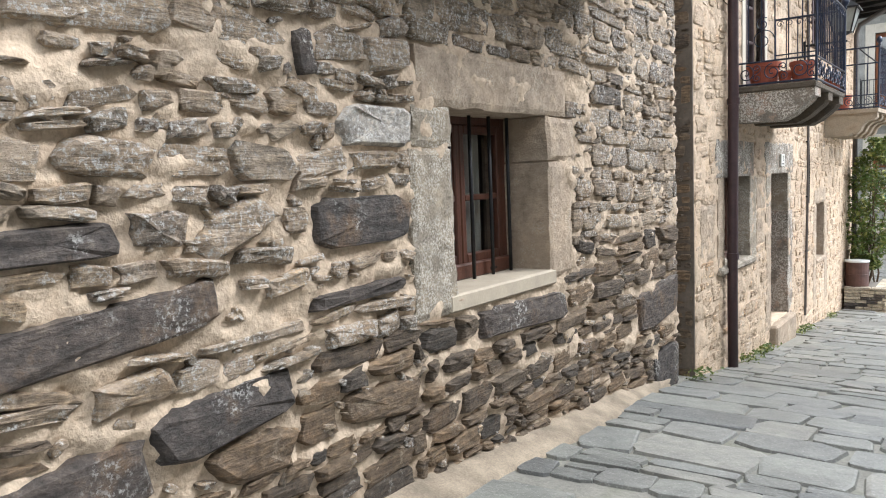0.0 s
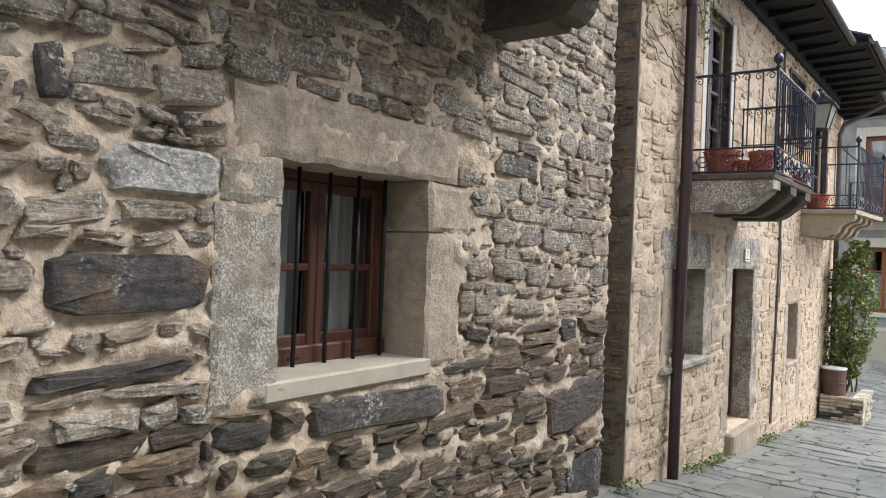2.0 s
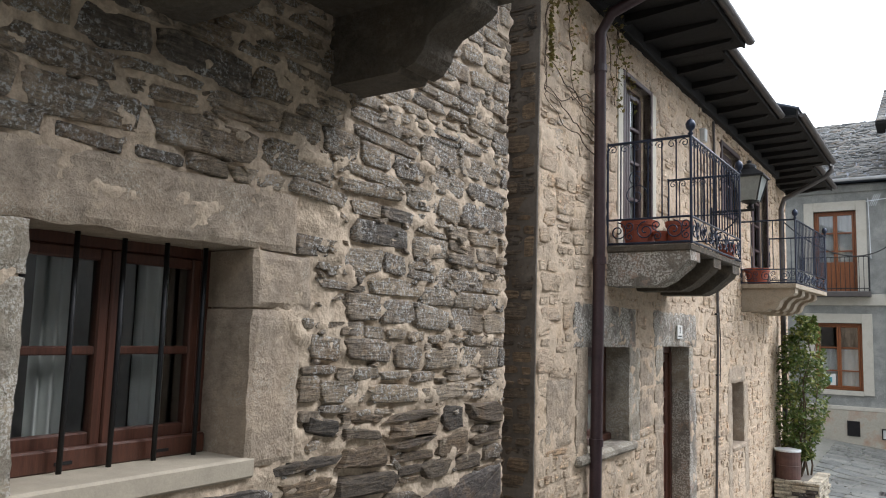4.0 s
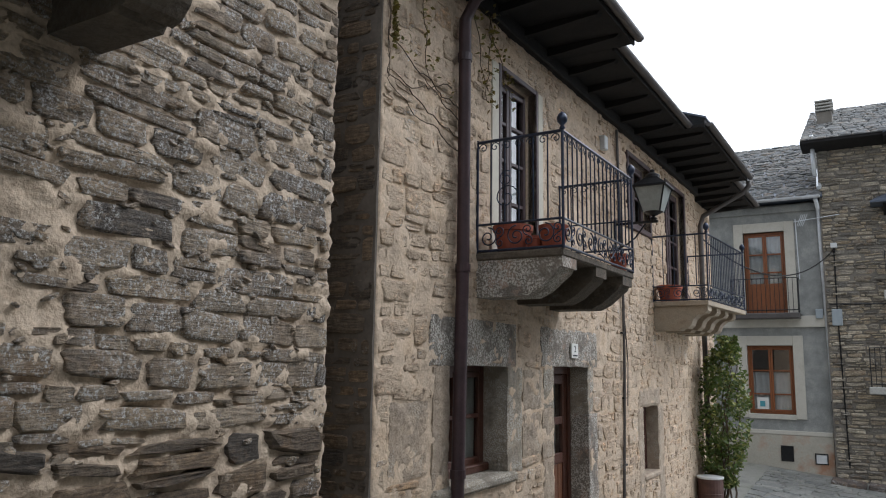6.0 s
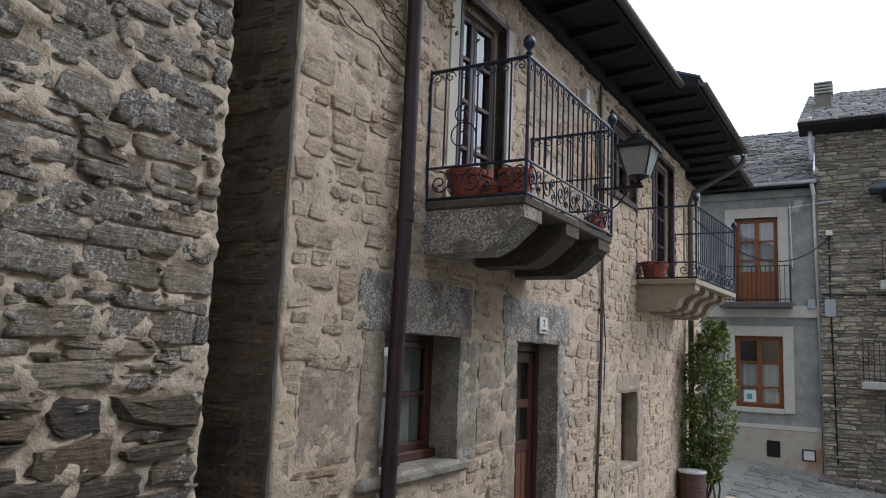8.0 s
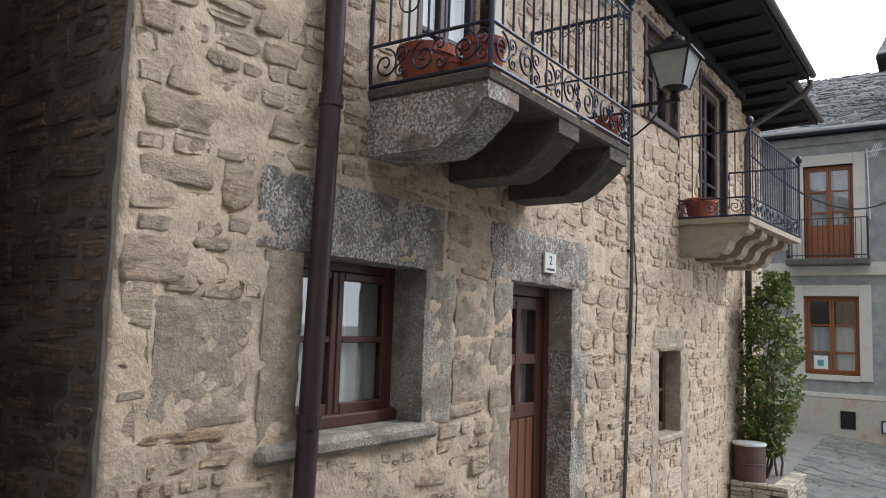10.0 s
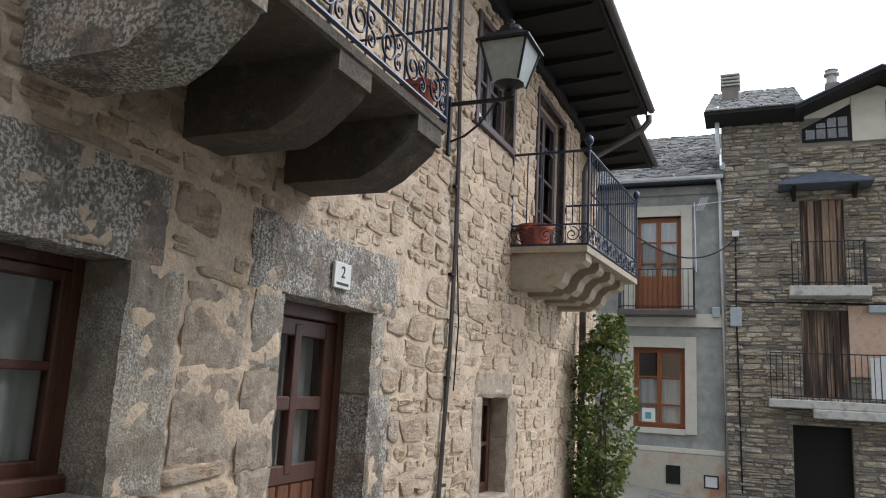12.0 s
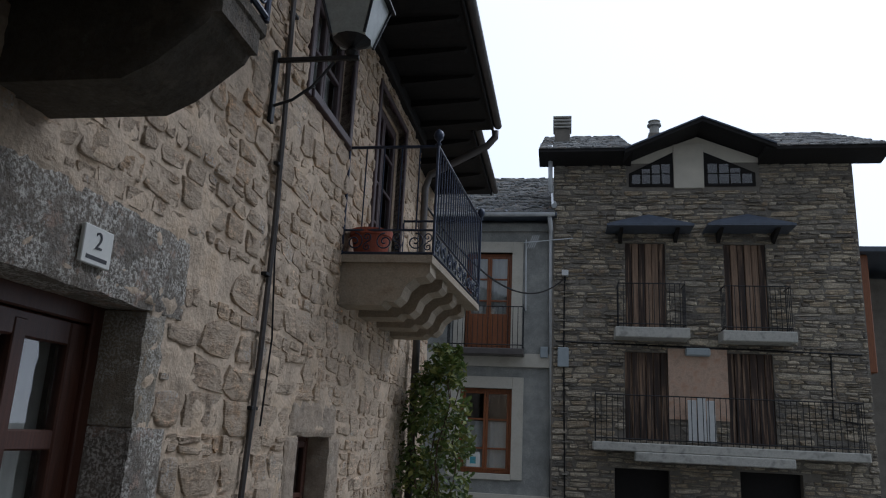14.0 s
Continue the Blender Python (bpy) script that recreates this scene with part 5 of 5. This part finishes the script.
for p, q in (((1.05, 7.68), (2.85, 8.46)), ((4.48, 7.76), (2.85, 8.46))):
    out = [p, q, (q[0], q[1] + 0.09), (p[0], p[1] + 0.09)]
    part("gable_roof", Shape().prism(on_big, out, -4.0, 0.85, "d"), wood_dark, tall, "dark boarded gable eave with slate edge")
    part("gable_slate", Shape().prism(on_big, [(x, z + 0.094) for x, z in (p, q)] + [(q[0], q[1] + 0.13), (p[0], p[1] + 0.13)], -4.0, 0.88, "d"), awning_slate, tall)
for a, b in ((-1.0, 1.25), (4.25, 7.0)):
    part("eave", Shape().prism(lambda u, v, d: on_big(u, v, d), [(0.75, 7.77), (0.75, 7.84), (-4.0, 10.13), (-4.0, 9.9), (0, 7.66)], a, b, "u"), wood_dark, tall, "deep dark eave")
    rs = Shape()
    def on_slope_b(u, v, d):
        c, s = math.cos(0.45), math.sin(0.45)
        return (u, BIG_Y - 0.78 + v * c - d * s, 7.855 + v * s + d * c)
    for s in rubble(rng, a, b, 0.0, 5.0, (0.2, 0.3), (1.2, 2.0), 0.01, wave=0.01):
        rs.add(*stone_shape(rng, on_slope_b, s, rng.uniform(0.015, 0.03), sides=6, square=0.3, sink=0.01))
    tagged(quick("slate_field", rs.v, rs.f, roof_slate, tall), "grey roof slates", kind="stuff")
part("back_wall", Shape().box(on_big, -0.64, 6.36, -2.6, 8.0, -6.5, -6.2).box(on_big, -0.64, -0.34, -2.6, 8.0, -6.2, -0.5).box(on_big, 6.06, 6.36, -2.6, 8.0, -6.2, -0.5), mortarb, tall)
for x, y, z, w in ((-0.45, 28.6, 9.0, 0.42), (2.05, 28.8, 8.95, 0.34)):
    ch = part("chimney", Shape().box(lambda u, v, d: (u, v, d), x - w / 2, x + w / 2, y - w / 2, y + w / 2, z - 1.2, z + 0.30, 0.015), mortarb, tall, "slate-capped stone chimney")
    if w < 0.4:
        part("chimney_pot", Shape().lathe((x, y, z + 0.30), [(0.13, 0), (0.13, 0.22), (0.19, 0.24), (0.19, 0.29), (0.12, 0.31), (0.12, 0.36), (0.17, 0.38), (0.02, 0.44)], 16), concrete, ch, "round capped chimney pot")
        continue
    for j in range(4):
        part("chimney_slate", Shape().box(lambda u, v, d: (u, v, d), x - w / 2 - 0.04, x + w / 2 + 0.04, y - w / 2 - 0.04, y + w / 2 + 0.04, z + 0.32 + 0.10 * j, z + 0.37 + 0.10 * j, 0.01), concrete, ch)
    part("chimney_core", Shape().box(lambda u, v, d: (u, v, d), x - w / 2 + 0.05, x + w / 2 - 0.05, y - w / 2 + 0.05, y + w / 2 - 0.05, z + 0.30, z + 0.66), mortarb, ch)

gallery = thing("gallery_house", (7.4, 30.5, -1.6), "house with a brown wooden gallery beyond the corner", "house")
part("wall", Shape().box(lambda u, v, d: (u, v, d), 7.0, 12, 31.2, 36, -2.2, 5.8, 0.02), mortarb, gallery)
part("gallery", Shape().box(lambda u, v, d: (u, v, d), 6.95, 7.5, 29.6, 31.2, 3.0, 6.1, 0.03), wood_orange, gallery, "glazed brown wooden gallery")
for j in range(3):
    part("gallery_post", Shape().box(lambda u, v, d: (u, v, d), 6.9, 6.99, 29.6 + 0.7 * j, 29.7 + 0.7 * j, 3.0, 6.1, 0.01), wood_dark, gallery)
part("roof", Shape().prism(lambda u, v, d: (u, v, d), [(6.6, 29.2), (12, 29.2), (12, 36), (6.6, 36)], 0, 1, "d").v and Shape().box(lambda u, v, d: (u, v, d), 6.6, 12, 29.3, 36, 6.1, 6.25, 0.02), awning_slate, gallery)
kerb = thing("stone_bench", (1.2, 26.2, -1.7), "row of rough slate kerb stones before a facade", "kerb")
for j in range(6):
    a = -0.7 + 0.85 * j
    part("kerb_stone", Shape().box(lambda u, v, d: (u, v, ground_z(u, v) + d), a, a + 0.8, 25.9 + 0.05 * (j % 2), 26.5, -0.1, 0.10 + 0.02 * (j % 3), 0.03), hero_dark, kerb)

drain = thing("drain_grate", (-0.5, 21.1, -1.72), "dark iron drain grate in slate paving", "drain")
part("grate_frame", Shape().box(on_ground, -0.82, -0.18, 20.85, 21.35, -0.03, 0.016, 0.005), zinc_dark, drain)
for k in range(9):
    part("grate_bar", Shape().box(on_ground, -0.78 + 0.065 * k, -0.745 + 0.065 * k, 20.9, 21.3, 0.012, 0.024, 0.003), iron_black, drain)

# ---- plain shells that close the place ----
shell = Shape()
shell.box(lambda u, v, d: (u, v, d), -9.0, -8.8, -4, 21.5, -2.4, 6.4)
shell.box(lambda u, v, d: (u, v, d), -8.8, WALL - 0.5, 21.2, 21.5, -2.4, 5.1)
shell.box(lambda u, v, d: (u, v, d), -8.8, WALL - 0.5, -4.0, -3.8, -2.4, 6.4)
shell.box(lambda u, v, d: (u, v, d), -8.8, WALL - 0.5, 8.05, 21.2, 2.2, 2.4)
shell.box(lambda u, v, d: (u, v, d), -8.8, WALL - 0.5, -3.8, 7.3, 2.9, 3.1)
shell.box(lambda u, v, d: (u, v, d), -8.8, -3.62, 7.35, 7.6, -2.4, 6.4)
solo("wall_inner", shell, dark_room, "plain plaster inner walls and floors", "wall", "structure")
solo("ceiling", Shape().box(lambda u, v, d: (u, v, d), -8.8, WALL - 0.02, -3.8, 7.34, 6.4, 6.6), dark_room, "plain ceiling over the rubble house", "ceiling", "structure")
solo("ceiling_2", Shape().box(lambda u, v, d: (u, v, d), -8.8, WALL - 0.5, 8.05, 21.2, 5.12, 5.2), dark_room, "plain ceiling over the second house", "ceiling", "structure")
solo("wall_far_inner", Shape().box(on_far, -5.2, -5.0, -2.2, 6.3, -7, 0).box(on_far, -5.0, -0.66, -2.2, 6.3, -7.2, -7.0).box(on_far, -5.0, -0.66, 2.5, 2.7, -7.0, -0.4), dark_room, "plain inner walls of the grey house", "wall", "structure")
# Unseen wall added to hold back side light from the low sky.
solo("wall_opposite", Shape().box(lambda u, v, d: (u, v, d), 3.3, 3.7, -9, 15.0, -2.4, 6.2), render_grey, "plain unseen wall added across the street to block light", "wall", "structure")

# ---- pieces of walls and paving ----
HEROES1 = [((2.50, 3.20, 1.25, 1.49), hero_dark, 0.0), ((2.73, 3.24, 1.72, 1.92), hero_white, 0.0), ((1.05, 2.02, 0.98, 1.17), hero_dark, 0.10), ((1.10, 1.62, 1.33, 1.45), hero_dark, 0.02), ((2.46, 2.56, 2.02, 2.22), hero_dark, 0.15),
           ((6.30, 7.32, 0.15, 0.52), hero_dark, 0.12), ((6.65, 7.33, -0.58, -0.10), hero_dark, 0.05), ((1.66, 2.34, 0.55, 0.77), hero_dark, 0.08), ((2.46, 3.16, 0.99, 1.06), hero_dark, 0.03), ((3.80, 4.98, 0.56, 0.75), hero_dark, -0.05), ((1.1, 1.65, 0.42, 0.68), hero_dark, 0.1)]
rng = random.Random(101)
for r, m, tilt in HEROES1:
    s = ((r[0] + r[1]) / 2, (r[2] + r[3]) / 2, (r[1] - r[0]) / 2, (r[3] - r[2]) / 2, tilt)
    v, f = stone_shape(rng, on_wall, s, 0.028, sides=11, square=0.35, rough=0.07, flat=0.86)
    quick("stone", v, f, m, wall_1)
A_HOLES, A_HERO = [WIN_A] + A_DRESSED, [h[0] for h in HEROES1]
wild = rubble(rng, -2.0, 3.26, 0.78, 4.6, (0.07, 0.20), (1.1, 3.2), 0.016, A_HOLES, A_HERO, 0.08, 0.02, lambda u: 0.17)
coursed = rubble(rng, 3.26, 7.34, 1.02, 4.6, (0.075, 0.20), (1.5, 4.2), 0.020, A_HOLES, A_HERO, 0.06, 0.01, lambda u: 0.02)
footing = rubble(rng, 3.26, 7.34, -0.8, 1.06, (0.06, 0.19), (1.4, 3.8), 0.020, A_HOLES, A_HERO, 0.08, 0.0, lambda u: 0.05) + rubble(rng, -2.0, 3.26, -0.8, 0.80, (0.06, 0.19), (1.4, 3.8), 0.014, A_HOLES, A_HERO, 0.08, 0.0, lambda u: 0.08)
chips = []
for _ in range(900):
    u, v, a = rng.uniform(0.6, 7.3), rng.uniform(-0.5, 3.4), rng.uniform(0.018, 0.05)
    if not any(p0 - a < u < p1 + a and q0 - a < v < q1 + a for p0, p1, q0, q1 in A_HOLES + A_HERO):
        chips.append((u, v, a, a * rng.uniform(0.3, 0.7), rng.gauss(0, 0.4)))
lay("stone", rng, on_wall, wild, wall_1, stone1_mat, stone1_join, (0.006, 0.038), (2.4, 1.5), 120, label="weathered slate and quartzite rubble", rough=0.2, square=0.5, edge=0.95)
lay("stone", rng, on_wall, coursed, wall_1, stone3_mat, stone3_join, (-0.004, 0.013), (5.6, 1.5), 110, label="coursed schist rubble with lichen", rough=0.12, square=0.36, edge=0.96, flat=0.85, smooth=True)
# Stones below about 1 m take the shade-darkened palette.
lay("stone", rng, on_wall, footing, wall_1, stone0_mat, stone0_join, (0.002, 0.034), (4.0, 0.4), 90, label="dark slate low on the wall, palette deepened for shade", rough=0.19, square=0.5, edge=0.92)
lay("chip", rng, on_wall, chips, wall_1, stone1_mat, stone1_join, (0.006, 0.022), (3, 1), 0, label="small stone chips pressed into mortar", sides=6, rough=0.25, square=0.7)
stones = rubble(rng, SIDE_Y + 0.03, 18.79, -1.7, 4.95, (0.09, 0.28), (0.9, 2.4), 0.02, HOLES2 + DRESS2 + [(9.74, 11.04, 2.45, 4.53), (14.19, 15.47, 3.49, 4.71), (16.36, 17.84, 2.45, 4.75), (11.2, 12.6, -1.2, -0.66)], (), 0.07, 0.08)
lay("stone", rng, on_wall, [q for q in stones if q[0] > 13.0], wall_2, stone2_mat, stone2_join, (-0.006, 0.016), (13.5, 1.0), 60, label="ochre rubble stones", rough=0.2, square=0.4)
lay("stone", rng, on_wall, [q for q in stones if q[0] <= 13.0], wall_2, stone2_mat, stone2_join, (-0.012, 0.004), (10.6, 1.2), 230, label="ochre rubble stones", rough=0.16, square=0.38, edge=0.93, smooth=True)
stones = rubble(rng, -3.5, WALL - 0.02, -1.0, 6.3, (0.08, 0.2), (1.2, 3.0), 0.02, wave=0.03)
lay("stone", rng, on_side, stones, wall_3, stone0_mat, stone0_join, (-0.004, 0.010), (-2.4, 1.5), 60, label="side-wall stones coloured dark for shade in the gap")
stones = rubble(rng, 18.81, 21.4, -1.6, 4.9, (0.12, 0.24), (1.0, 2.4), 0.03, wave=0.05)
lay("stone", rng, lambda u, v, d: (-2.62 + d, u, v), stones, wall_6, stone2_mat, stone2_join, (0.006, 0.025), (19, 2), 0, label="ochre rubble stones")
stones = rubble(rng, -0.62, 6.35, -2.0, 8.0, (0.07, 0.17), (1.6, 4.6), 0.014, SH + GH + [(1.15, 4.25, 7.0, 8.1), (2.0, 3.35, 1.5, 3.2)], (), 0.03)
lay("stone", rng, on_big, stones, big_wall, stone1_mat, stoneb_join, (0.01, 0.05), (2, 3), 0, label="thin courses of dark slate stone", sides=7)

fillet = Shape()
n = 60
for i in range(n + 1):
    y = -2 + 9.0 * i / n
    w = (0.22 + 0.06 * nz(y * 2, 0, 4)) * (1 if y < 5.2 else max(0.12, 1 - (y - 5.2) / 2))
    z = ground_z(WALL, y)
    fillet.v += [(WALL - 0.05, y, z + 0.07 + 0.02 * nz(y * 4, 1)), (WALL + 0.04, y, z + 0.055 + 0.02 * nz(y * 4, 2)), (WALL + w, y, z + 0.012), (WALL + w + 0.03, y, z - 0.05)]
fillet.f = [(4 * i + k, 4 * i + k + 1, 4 * i + k + 5, 4 * i + k + 4) for i in range(n) for k in range(3)]
solo("trim", fillet, cement, "pale cement fillet along the foot of the wall", "trim", "structure", smooth=True)

stones = rubble(rng, WALL + 0.06, 6.0, -2.0, 26.9, (0.26, 0.62), (0.8, 1.8), 0.010, [(WALL, WALL + 0.32, 11.2, 12.6), (-2.32, -1.5, 17.6, 19.1), (WALL, WALL + 0.2, -2, 5.4)], (), 0.3, 0.0, lambda u: 0.06)
lay("flagstone", rng, on_ground, stones, ground, flag_mat, flag_join, (0.001, 0.007), (-0.4, 7.5), label="irregular grey slate flagstones", rough=0.11, square=0.36, sink=0.03, flat=0.93, edge=1.0)
